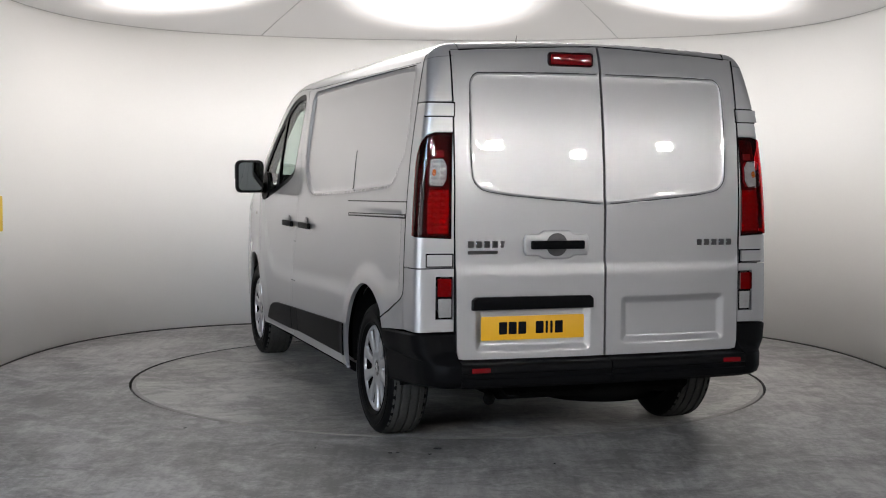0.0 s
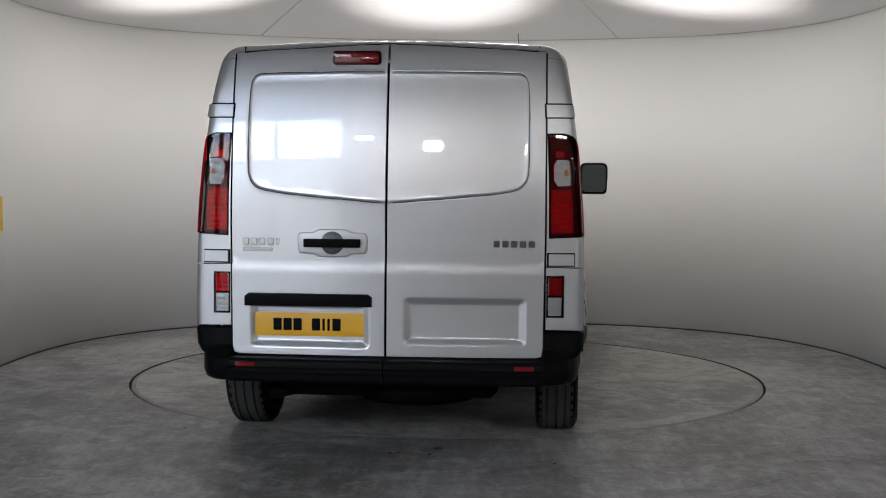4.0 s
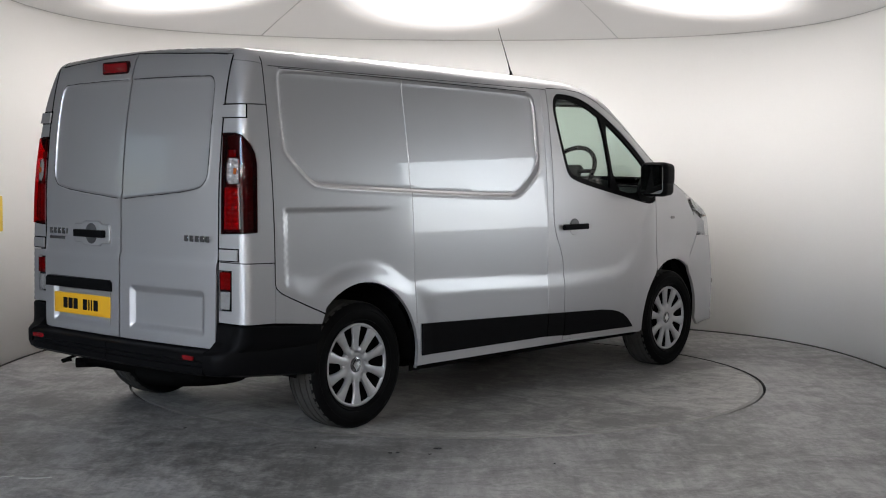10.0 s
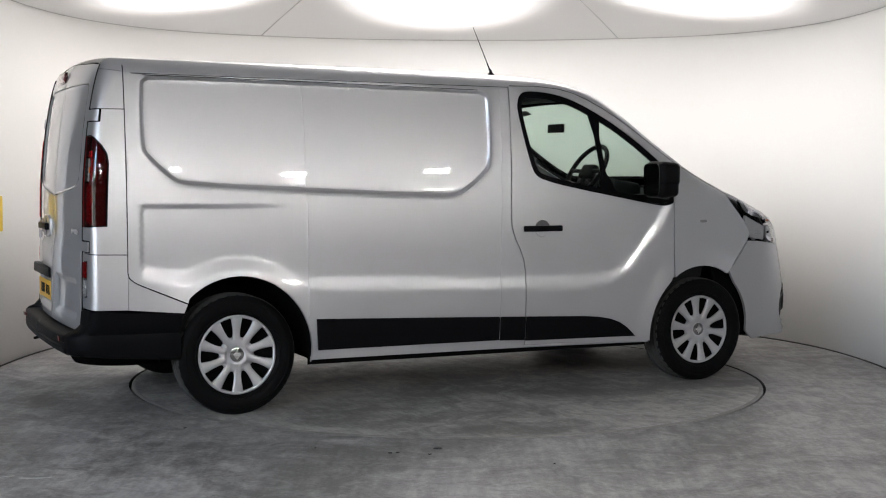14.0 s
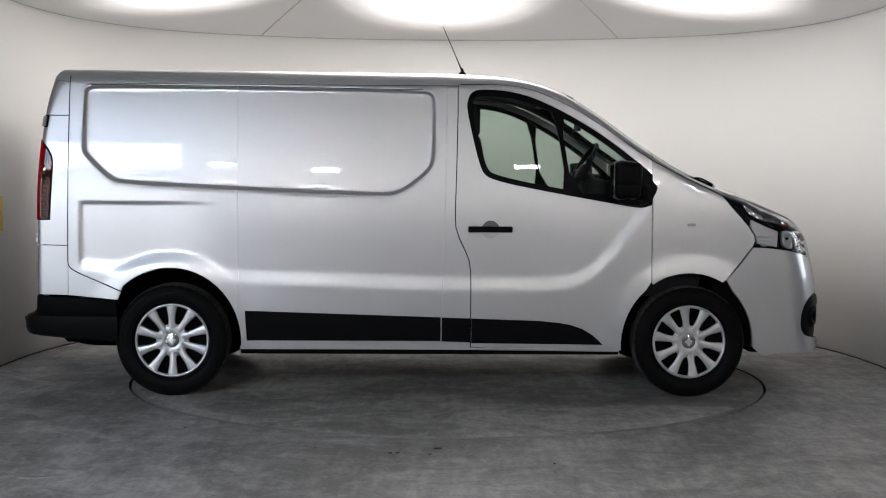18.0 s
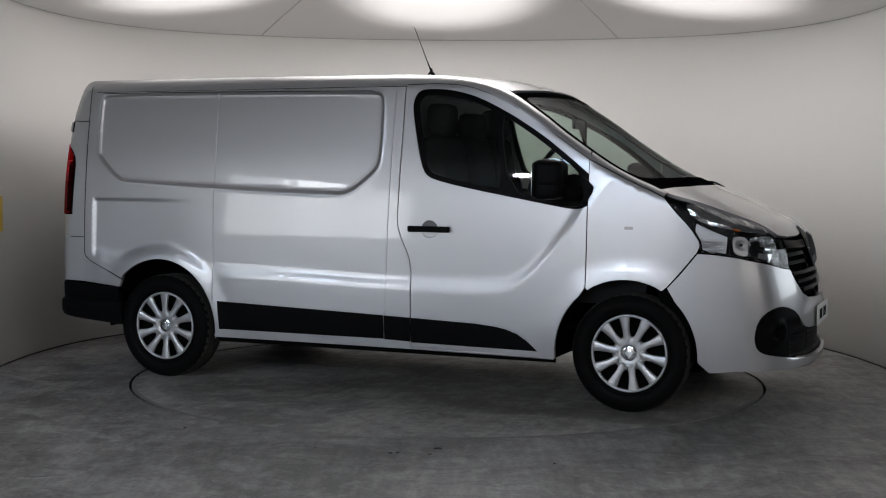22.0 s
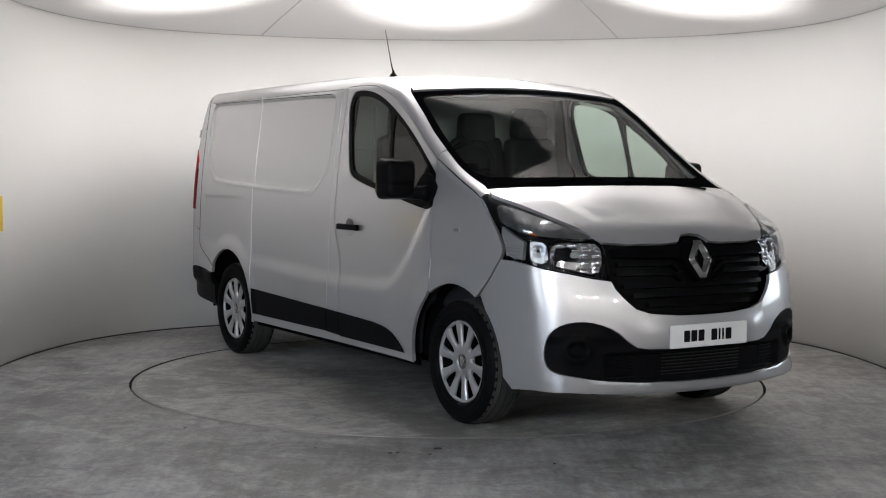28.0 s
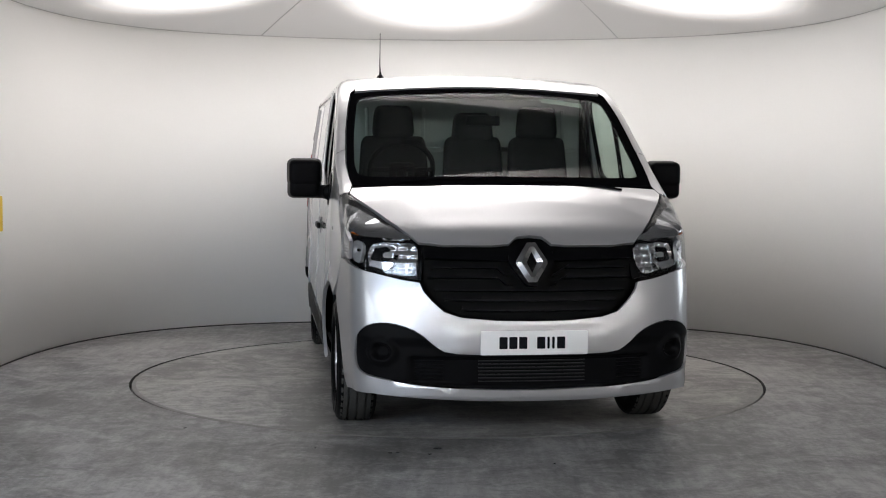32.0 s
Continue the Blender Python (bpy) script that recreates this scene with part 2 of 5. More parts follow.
def ceiling_mat():
    """A backlit stretched membrane: a lamp behind each of its gores."""
    m = bpy.data.materials.new("backlit_membrane")
    m.use_nodes = True
    n, l = m.node_tree.nodes, m.node_tree.links
    b = n["Principled BSDF"]
    b.inputs["Base Color"].default_value = (0.66, 0.65, 0.64, 1)
    b.inputs["Roughness"].default_value = 0.7
    tc = n.new("ShaderNodeTexCoord")
    total = None
    for k, r in LAMPS:
        a = PITCH * k + SKEW
        c = (r * math.sin(a), r * math.cos(a), 0)
        d = n.new("ShaderNodeVectorMath")
        d.operation = "DISTANCE"
        flat = n.new("ShaderNodeVectorMath")
        flat.operation = "MULTIPLY"
        flat.inputs[1].default_value = (1, 1, 0)
        l.new(tc.outputs["Object"], flat.inputs[0])
        l.new(flat.outputs[0], d.inputs[0])
        d.inputs[1].default_value = c
        g = n.new("ShaderNodeMapRange")
        g.interpolation_type = "SMOOTHERSTEP"
        g.inputs["From Min"].default_value, g.inputs["From Max"].default_value = 0.35, 1.12
        g.inputs["To Min"].default_value, g.inputs["To Max"].default_value = LAMP, 0
        l.new(d.outputs["Value"], g.inputs[0])
        if total is None:
            total = g.outputs[0]
        else:
            add = n.new("ShaderNodeMath")
            l.new(total, add.inputs[0])
            l.new(g.outputs[0], add.inputs[1])
            total = add.outputs[0]
    mid = n.new("ShaderNodeVectorMath")
    mid.operation = "LENGTH"
    flat = n.new("ShaderNodeVectorMath")
    flat.operation = "MULTIPLY"
    flat.inputs[1].default_value = (1, 1, 0)
    l.new(tc.outputs["Object"], flat.inputs[0])
    l.new(flat.outputs[0], mid.inputs[0])
    g = n.new("ShaderNodeMapRange")
    g.interpolation_type = "SMOOTHSTEP"
    g.inputs["From Min"].default_value, g.inputs["From Max"].default_value = 1.2, 2.0
    g.inputs["To Min"].default_value, g.inputs["To Max"].default_value = 0, 0.10
    l.new(mid.outputs["Value"], g.inputs[0])
    base = n.new("ShaderNodeMath")
    l.new(g.outputs[0], base.inputs[1])
    l.new(total, base.inputs[0])
    core = n.new("ShaderNodeMapRange")  # added glow at the unseen crown, evens the light on walls and floor
    core.interpolation_type = "SMOOTHSTEP"
    core.inputs["From Min"].default_value, core.inputs["From Max"].default_value = 0.2, 1.7
    core.inputs["To Min"].default_value, core.inputs["To Max"].default_value = CROWN_FILL, 0
    off = n.new("ShaderNodeVectorMath")
    off.operation = "DISTANCE"
    off.inputs[1].default_value = (0, 0.4, 0)
    l.new(flat.outputs[0], off.inputs[0])
    l.new(off.outputs["Value"], core.inputs[0])
    both = n.new("ShaderNodeMath")
    l.new(base.outputs[0], both.inputs[0])
    l.new(core.outputs[0], both.inputs[1])
    base = both
    b.inputs["Emission Color"].default_value = (1.0, 0.95, 0.925, 1)
    l.new(base.outputs[0], b.inputs["Emission Strength"])
    return m


LAMPS, LAMP = ((-2, 2.1), (-1, 2.1), (0, 1.85), (1, 2.1), (2, 2.1)), 1.15
PITCH = radians(57)
# strength of the added glow over the van, out of view
CROWN_FILL = 10.0
SKEW = radians(-1.5)
Y_CUT = -0.15  # the membrane ends here, open to the hall in front


def ceiling_z(f, a):
    """A shallow cone of gores that sag a little between the seams; f is the share of the way to the wall."""
    w = ((a - SKEW) / PITCH + 0.5) % 1.0
    sag = math.sin(math.pi * w)
    return Z_EDGE + 0.86 * (1 - f) * (1 - 0.25 * (1 - f)) - 0.10 * sag * math.sin(math.pi * min(1, (1 - f) * 1.2 + 0.02))


def ceiling_at(f, a, drop=0.0):
    r = f * r_wall(a)
    return (r * math.sin(a), r * math.cos(a), ceiling_z(f, a) - drop)


verts, faces = [], []
NA, NR = 168, 26
for j in range(NR + 1):
    for i in range(NA):
        verts.append(ceiling_at(0.006 + 0.994 * j / NR, 2 * math.pi * i / NA - math.pi))
for j in range(NR):
    for i in range(NA):
        k = (i + 1) % NA
        if max(verts[q][1] for q in (j * NA + i, j * NA + k, (j + 1) * NA + k, (j + 1) * NA + i)) <= Y_CUT:
            continue
        faces.append((j * NA + i, j * NA + k, (j + 1) * NA + k, (j + 1) * NA + i))
verts = [(x, max(y, Y_CUT), z) for x, y, z in verts]
ceiling = finish("ceiling", verts, faces, ceiling_mat())
tagged(ceiling, "white backlit membrane ceiling in seamed gores", "ceiling", kind="structure")
for k in (-1.5, -0.5, 0.5, 1.5):
    a = PITCH * k + SKEW
    line = [q for q in (ceiling_at(f, a, 0.002) for f in np.linspace(0.995, 0.02, 24)) if q[1] > Y_CUT + 0.1]
    if len(line) < 3:
        continue
    s = part("trim", tube(line, 0.0045, 6), SEAM_GREY)
    tagged(s, "thin seam strip of the membrane ceiling", "trim", kind="structure")
edge = [ceiling_at(0.998, radians(a), 0.004) for a in range(-90, 91, 3)]
tagged(part("trim", tube(edge, 0.003, 6), SEAM_GREY), "thin grey edge trim where ceiling meets wall", "trim", kind="structure")
# thin dark strip where wall meets floor, coloured as the joint's shade
foot = [((r_wall(radians(a)) - 0.004) * math.sin(radians(a)), (r_wall(radians(a)) - 0.004) * math.cos(radians(a)), 0.004) for a in range(-95, 96, 3)]
tagged(part("wall_foot_shade", tube(foot, 0.006, 6), GAP), "dark joint-shade line at the foot of the wall", "trim", kind="structure")

# hall round the studio, open to it in front
FRAME = mat("window_frame_paint", (0.5, 0.5, 0.5), 0.5, grain=0.1, scale=60)
H = 5.0
X0, X1, Y0, Y1 = -8.4, 8.6, -11.0, 4.2


def slab(name, lo, hi, material, label):
    return tagged(part(name, box(lo, hi), material), label, "wall" if "wall" in name else name.split("_")[0], kind="structure")


def holed(name, axis, at, lo, hi, holes, label, paint=HALLWALL):
    """A wall across axis with openings (u0, u1, z0, z1) along it, as butted slabs."""
    cuts = sorted(holes)
    u = lo
    spans = []
    for u0, u1, z0, z1 in cuts:
        spans.append((u, u0, 0, H))
        if z0 > 0:
            spans.append((u0, u1, 0, z0))
        spans.append((u0, u1, z1, H))
        u = u1
    spans.append((u, hi, 0, H))
    for a, b, z0, z1 in spans:
        if axis == "y":
            slab(name, (a, at - 0.1, z0), (b, at + 0.1, z1), paint, label)
        else:
            slab(name, (at - 0.1, a, z0), (at + 0.1, b, z1), paint, label)


SOUTH = [(-8.0, -3.2, 0.0, 4.4)]
WEST = [(-8.6, -5.2, 0.9, 2.6), (-2.2, -1.0, 1.4, 2.6)]
EAST = [(-0.6, 0.9, 1.0, 2.7), (1.3, 2.6, 1.0, 2.7)]
holed("wall_south", "y", Y0, X0, X1, SOUTH, "pale unseen hall wall with a wide doorway, reflecting light to the van", SOUTHWALL)
holed("wall_west", "x", X0, Y0, Y1, WEST, "grey painted hall wall with windows")
holed("wall_east", "x", X1, Y0, Y1, EAST, "grey painted hall wall with windows")
holed("wall_north", "y", Y1, X0, X1, [], "plain grey painted hall wall")
slab("ceiling_hall", (X0, Y0, H), (X1, Y1, H + 0.2), HALLWALL, "plain grey painted hall ceiling")


def bar(name, lo, hi, label):
    return tagged(part(name, box(lo, hi, 0.008, 1), FRAME), label, "window", kind="structure")


for x in (-6.4, -4.8):
    bar("window_frame", (x - 0.05, Y0 - 0.04, 0), (x + 0.05, Y0 + 0.04, 4.4), "grey upright of the glazed doorway")
for y in (-7.5, -6.4):
    bar("window_frame", (X0 - 0.04, y - 0.04, 0.9), (X0 + 0.04, y + 0.04, 2.6), "grey window upright")
bar("window_frame", (X1 - 0.04, 0.15, 1.0), (X1 + 0.04, 0.22, 2.7), "grey window upright")


def daylight(name, at, turn, w, h, power):
    d = bpy.data.lights.new(name, "AREA")
    d.shape, d.size, d.size_y, d.energy, d.color = "RECTANGLE", w, h, power, (0.90, 0.95, 1.0)
    ob = new(name, d)
    ob.matrix_world = pose(*at, *turn)
    return ob


def outdoors():
    """Bright sky over a pale roofline, dark eaves and a grey building, far outside the doorway."""
    m = bpy.data.materials.new("outdoor_distance")
    m.use_nodes = True
    n, l = m.node_tree.nodes, m.node_tree.links
    b = n["Principled BSDF"]
    b.inputs["Base Color"].default_value = (0, 0, 0, 1)
    tc = n.new("ShaderNodeTexCoord")
    sp = n.new("ShaderNodeSeparateXYZ")
    l.new(tc.outputs["Object"], sp.inputs[0])
    no = n.new("ShaderNodeTexNoise")
    no.inputs["Scale"].default_value = 0.9
    no.inputs["Detail"].default_value = 5
    l.new(tc.outputs["Object"], no.inputs["Vector"])
    wob = n.new("ShaderNodeMath")
    wob.operation = "MULTIPLY_ADD"
    wob.inputs[1].default_value = 1.2
    l.new(no.outputs[0], wob.inputs[0])
    l.new(sp.outputs["Z"], wob.inputs[2])
    mr = n.new("ShaderNodeMapRange")
    mr.inputs["From Min"].default_value, mr.inputs["From Max"].default_value = 0.0, 10.0
    l.new(wob.outputs[0], mr.inputs[0])
    ramp = n.new("ShaderNodeValToRGB")
    cr = ramp.color_ramp
    bands = ((0.0, (0.10, 0.10, 0.10)), (0.30, (0.14, 0.14, 0.14)), (0.47, (0.16, 0.15, 0.14)), (0.485, (0.010, 0.013, 0.009)), (0.545, (0.02, 0.022, 0.018)),
             (0.555, (0.80, 0.82, 0.84)), (0.605, (0.90, 0.92, 0.95)), (0.62, (0.42, 0.60, 0.85)), (0.80, (0.62, 0.78, 1.0)), (1.0, (0.80, 0.90, 1.0)))
    cr.elements[0].position, cr.elements[0].color = bands[0][0], (*bands[0][1], 1)
    cr.elements[1].position, cr.elements[1].color = bands[-1][0], (*bands[-1][1], 1)
    for p, c in bands[1:-1]:
        cr.elements.new(p).color = (*c, 1)
    l.new(mr.outputs[0], ramp.inputs[0])
    l.new(ramp.outputs[0], b.inputs["Emission Color"])
    b.inputs["Emission Strength"].default_value = SKY
    return m


SKY = 20.0
back = finish("backdrop", [(-26, -20, -0.2), (10, -20, -0.2), (10, -20, 13), (-26, -20, 13)], [(0, 3, 2, 1)], outdoors(), smooth=False)
tagged(back, "bright sky over a pale roofline and grey building", "backdrop", kind="structure")
daylight("daylight_west", (X0 + 0.15, -6.9, 1.75), (90, 0, -90), 3.3, 1.6, DAY)
daylight("daylight_east", (X1 - 0.15, 1.0, 1.85), (90, 0, 90), 3.0, 1.6, 60)

# flood lamps hung in the hall, turned towards the studio
FLOOD = mat("flood_panel", (1.0, 0.965, 0.93), 0.5, emit=FLOODS)


def flood_lamp(x, y, z):
    lamp = part("flood_lamp", box((-0.19, -0.09, 0.0), (0.19, 0.09, 0.06), 0.012, 2), FRAME)
    tagged(lamp, "grey flood lamp with a bright square panel", "lamp", "hall flood lamps")
    lamp.matrix_world = look((x, y, z), (0, 0.6, 1.3))
    part("panel", box((-0.17, -0.07, -0.004), (0.17, 0.07, -0.002)), FLOOD, lamp)
    rod = part("rod", tube([(0, 0, 0), (0, 0, H - z - 0.02)], 0.012, 8), FRAME, lamp)
    rod.matrix_local = lamp.matrix_world.inverted() @ pose(x, y, z + 0.02)


for x, y, z in ((-7.6, -10.2, 3.3), (-2.5, -10.3, 3.3), (-1.1, -10.3, 3.1), (1.6, -10.3, 3.3), (3.4, -10.3, 3.1), (5.2, -10.2, 3.3), (7.2, -9.6, 3.2), (8.1, -7.6, 3.1)):
    flood_lamp(x, y, z)

# yellow notice on the studio wall, paint marks and grit on the floor
sign = part("wall_sign", moved(prism(rounded(-0.15, -0.120, 0.15, 0.120, 0.01, 2), 0.006, 0.001), Matrix.Translation((-3.053, 0.165, 1.042)) @ pose(0, 0, 0, 0, 0, -0.5) @ Matrix(((0, 0, 1, 0), (1, 0, 0, 0), (0, 1, 0, 0), (0, 0, 0, 1)))), mat("yellow_notice", (0.80, 0.54, 0.03), 0.5, grain=0.05, scale=60))
tagged(sign, "plain yellow notice board on the white wall", "sign")


def blot(name, x, y, w, h, turn, material, label, n=14):
    """A thin uneven flake on the floor."""
    pts = [(w * (0.7 + 0.3 * random.random()) * math.cos(2 * math.pi * k / n), h * (0.6 + 0.4 * random.random()) * math.sin(2 * math.pi * k / n)) for k in range(n)]
    return tagged(part(name, moved(prism(pts, 0.003), pose(x, y, 0, 0, 0, turn)), material), label, "mark")


CHALK = mat("old_white_paint", (0.24, 0.235, 0.225), 0.8, grain=0.5, scale=90)
blot("paint_mark", -1.80, -2.945, 0.075, 0.022, 3, CHALK, "worn white paint mark on the concrete")
blot("paint_mark", -1.93, -2.93, 0.03, 0.012, 20, CHALK, "worn white paint mark on the concrete")
for x, y, w in ((-0.27, -2.40, 0.012), (-0.235, -2.39, 0.010), (-0.045, -2.29, 0.022), (-0.08, -2.42, 0.012), (-1.37, -1.83, 0.010), (-0.64, -2.30, 0.006), (0.5, -2.6, 0.006)):
    blot("dirt_speck", x, y, w, w * 0.6, 15, GAP, "small dark speck of dirt on the concrete", 8)


# ---- the van: one closed body form, cut into panels ----
# van space: x ahead, y to its left, z up, origin on the ground midway between the axles
def curve(xs, ys):
    """A smooth monotone curve through points (Fritsch-Carlson)."""
    xs, ys = np.array(xs, float), np.array(ys, float)
    h, d = np.diff(xs), np.diff(ys) / np.diff(xs)
    m = np.r_[d[0], np.where(d[:-1] * d[1:] > 0, 2 * d[:-1] * d[1:] / np.where(d[:-1] + d[1:] == 0, 1, d[:-1] + d[1:]), 0), d[-1]]

    def at(x):
        i = np.clip(np.searchsorted(xs, x) - 1, 0, len(h) - 1)
        t = (x - xs[i]) / h[i]
        tc = np.clip(t, 0, 1)
        v = (2 * tc**3 - 3 * tc**2 + 1) * ys[i] + (tc**3 - 2 * tc**2 + tc) * h[i] * m[i] + (3 * tc**2 - 2 * tc**3) * ys[i + 1] + (tc**3 - tc**2) * h[i] * m[i + 1]
        return v + np.where(t < 0, t * h[i] * m[0], 0) + np.where(t > 1, (t - 1) * h[i] * m[-1], 0)
    return at


half_width = curve([0.2, 0.3, 0.5, 0.7, 0.9, 1.1, 1.25, 1.4, 1.6, 1.75, 1.9, 2.1], [0.905, 0.918, 0.932, 0.935, 0.932, 0.925, 0.915, 0.902, 0.877, 0.856, 0.83, 0.78])
top_line = curve([-2.6, -2.2, -1.2, 0.1, 0.45, 0.65, 0.84, 1.06, 1.27, 1.39, 1.576, 1.765, 1.983, 2.166, 2.294, 2.39, 2.5],
                 [1.955, 1.968, 1.970, 1.962, 1.948, 1.920, 1.862, 1.738, 1.592, 1.512, 1.397, 1.305, 1.217, 1.134, 1.073, 1.00, 0.88])
nose_line = curve([0.1, 0.2, 0.27, 0.42, 0.53, 0.64, 0.75, 0.85, 0.97, 1.1, 1.6], [2.36, 2.455, 2.478, 2.49, 2.487, 2.475, 2.455, 2.43, 2.405, 2.37, 2.2])
tail_line = curve([0.2, 0.7, 1.2, 1.5, 1.7, 1.85, 2.0], [2.392, 2.388, 2.383, 2.362, 2.335, 2.303, 2.25])


def smax(a, b, k):
    h = np.maximum(k - np.abs(a - b), 0) / k
    return np.maximum(a, b) + h * h * k / 4


def form(p):
    """Below nought inside the body."""
    x, y, z = p[..., 0], p[..., 1], p[..., 2]
    a = np.abs(y) - half_width(z) + 0.008 * np.clip(-x / 2.3, 0, 2) ** 4 + 0.085 * np.clip((x - 1.2) / 1.1, 0, 2) ** 2
    b = z - top_line(x + 0.15 * y * y) + 0.045 * y * y
    c = x - nose_line(z) + 0.15 * y * y + 0.20 * y**4
    d = -x - tail_line(z) + 0.06 * y * y
    k = 0.09 - 0.05 * np.clip((x - 0.2) / 0.5, 0, 1) - 0.045 * np.clip((-1.8 - x) / 0.3, 0, 1) * np.clip((1.9 - z) / 0.2, 0, 1)
    return smax(smax(a, smax(b, d, 0.05), k), c, 0.09)


def cast(o, d, far):
    lo, hi = np.zeros(len(o)), np.full(len(o), far)
    for _ in range(34):
        mid = (lo + hi) / 2
        inside = form(o + d * mid[:, None]) < 0
        lo, hi = np.where(inside, mid, lo), np.where(inside, hi, mid)
    return o + d * lo[:, None]


def rows3(*cols):
    return np.stack(np.broadcast_arrays(*cols), -1).astype(float)


def seg_dist(u, v, loop, closed=True):
    """Distance of points to a polyline, and whether they are inside it."""
    best = np.full(np.shape(u), 1e9)
    inside = np.zeros(np.shape(u), bool)
    n = len(loop)
    for i in range(n if closed else n - 1):
        (ax, ay), (bx, by) = loop[i], loop[(i + 1) % n]
        dx, dy = bx - ax, by - ay
        t = np.clip(((u - ax) * dx + (v - ay) * dy) / (dx * dx + dy * dy + 1e-12), 0, 1)
        best = np.minimum(best, np.hypot(u - ax - t * dx, v - ay - t * dy))
        if closed:
            cross = (ay > v) != (by > v)
            inside ^= cross & (u < ax + (v - ay) / np.where(by == ay, 1e-12, by - ay) * dx)
    return best, inside


def step(t):
    t = np.clip(t, 0, 1)
    return t * t * (3 - 2 * t)


def soften(loop, rounds=2):
    """Rounds the corners of an outline."""
    for _ in range(rounds):
        loop = [q for a, b in zip(loop, loop[1:] + loop[:1]) for q in ((a[0] * 0.75 + b[0] * 0.25, a[1] * 0.75 + b[1] * 0.25), (a[0] * 0.25 + b[0] * 0.75, a[1] * 0.25 + b[1] * 0.75))]
    return loop


# pressings of the flanks
RECESS = [(-2.06, 1.80), (-2.05, 1.825), (-2.0, 1.845), (-1.18, 1.840), (-0.06, 1.828), (-0.01, 1.812), (0.01, 1.77), (0.006, 1.41), (-0.03, 1.345),
          (-0.15, 1.25), (-0.21, 1.22), (-0.27, 1.208), (-0.82, 1.225), (-1.16, 1.24), (-1.83, 1.272), (-1.90, 1.29), (-2.045, 1.425), (-2.065, 1.47)]
RECESS = soften(RECESS)
crease = curve([-2.3, -2.07, -1.95, -1.86, -1.78, -1.64, -1.5, -1.36, -1.25, -1.16, -0.47, 0.1, 0.6, 0.80, 0.92, 1.05, 1.2, 1.32, 1.5],
               [0.80, 0.80, 0.78, 0.775, 0.80, 0.84, 0.846, 0.816, 0.755, 0.728, 0.705, 0.688, 0.688, 0.70, 0.75, 0.87, 1.06, 1.22, 1.4])


def flank_lift(x, z):
    """Pressed relief of the flanks, metres outward."""
    d, inside = seg_dist(x, z, RECESS)
    lift = np.where(inside, -0.012 * step(d / 0.016), 0)
    lift = lift + np.where(inside, 0, 0.004 * step(1 - d / 0.035))
    fade = step((x + 2.12) / 0.12) * (1 - step((x - 1.22) / 0.22))
    below = step((crease(x) + 0.05 - z) / 0.11)
    pocket = step((x + 2.09) / 0.03) * (1 - step((x + 1.75) / 0.55)) * step((1.165 - z) / 0.022) * step((z - 0.45) / 0.1)
    lift = lift + fade * (0.006 + 0.006 * step((x + 1.25) / 0.3)) * below - 0.008 * pocket * (1 - below)
    for cx, r0 in ((-1.549, 0.42), (1.549, 0.42)):
        r = np.hypot(x - cx, z - 0.335)
        lift = lift + 0.012 * step((r0 + 0.13 - r) / 0.14)
    return lift


SIDE, TOP, REAR, NOSE, CORNER = "side", "top", "rear", "nose", "corner"


def place(chart, s, u, v):
    """Points of the body for chart coordinates; s is -1 on the van's right and 1 on its left."""
    zero = np.zeros_like(u)
    if chart == SIDE:
        p, d = cast(rows3(u, zero, v), rows3(zero, zero + s, zero), 1.4), rows3(zero, zero + s, zero)
        return p + d * flank_lift(u, v)[:, None], d
    if chart == TOP:
        d = rows3(zero, zero, zero + 1)
        return cast(rows3(u, v, zero + 0.75), d, 1.6), d
    if chart == REAR:
        d = rows3(zero - 1, zero, zero)
        return cast(rows3(zero - 1.2, u, v), d, 1.8), d
    if chart == NOSE:
        a = u / 1.1
        d = rows3(np.cos(a), s * np.sin(a), zero)
        return cast(rows3(zero + 1.2, zero, v), d, 1.8), d
    a = u / 0.3
    d = rows3(-np.cos(a), s * np.sin(a), zero)
    return cast(rows3(zero - 2.05, zero + s * 0.62, v), d, 1.0), d


def chart_scale(chart):
    return {NOSE: radians(1) * 1.1, CORNER: radians(1) * 0.3}.get(chart, 1.0)


def spread(loop, gap, smooth=0):
    """Points along a closed outline at even gaps; smooth: rounds of corner cutting."""
    pts = [tuple(p) for p in loop]
    for _ in range(smooth):
        pts = [q for a, b in zip(pts, pts[1:] + pts[:1]) for q in ((a[0] * 0.75 + b[0] * 0.25, a[1] * 0.75 + b[1] * 0.25), (a[0] * 0.25 + b[0] * 0.75, a[1] * 0.25 + b[1] * 0.75))]
    out = []
    for a, b in zip(pts, pts[1:] + pts[:1]):
        n = max(1, round(math.hypot(b[0] - a[0], b[1] - a[1]) / gap))
        out += [(a[0] + (b[0] - a[0]) * k / n, a[1] + (b[1] - a[1]) * k / n) for k in range(n)]
    clean = []
    for p in out:
        if not clean or math.hypot(p[0] - clean[-1][0], p[1] - clean[-1][1]) > gap * 0.15:
            clean.append(p)
    return clean


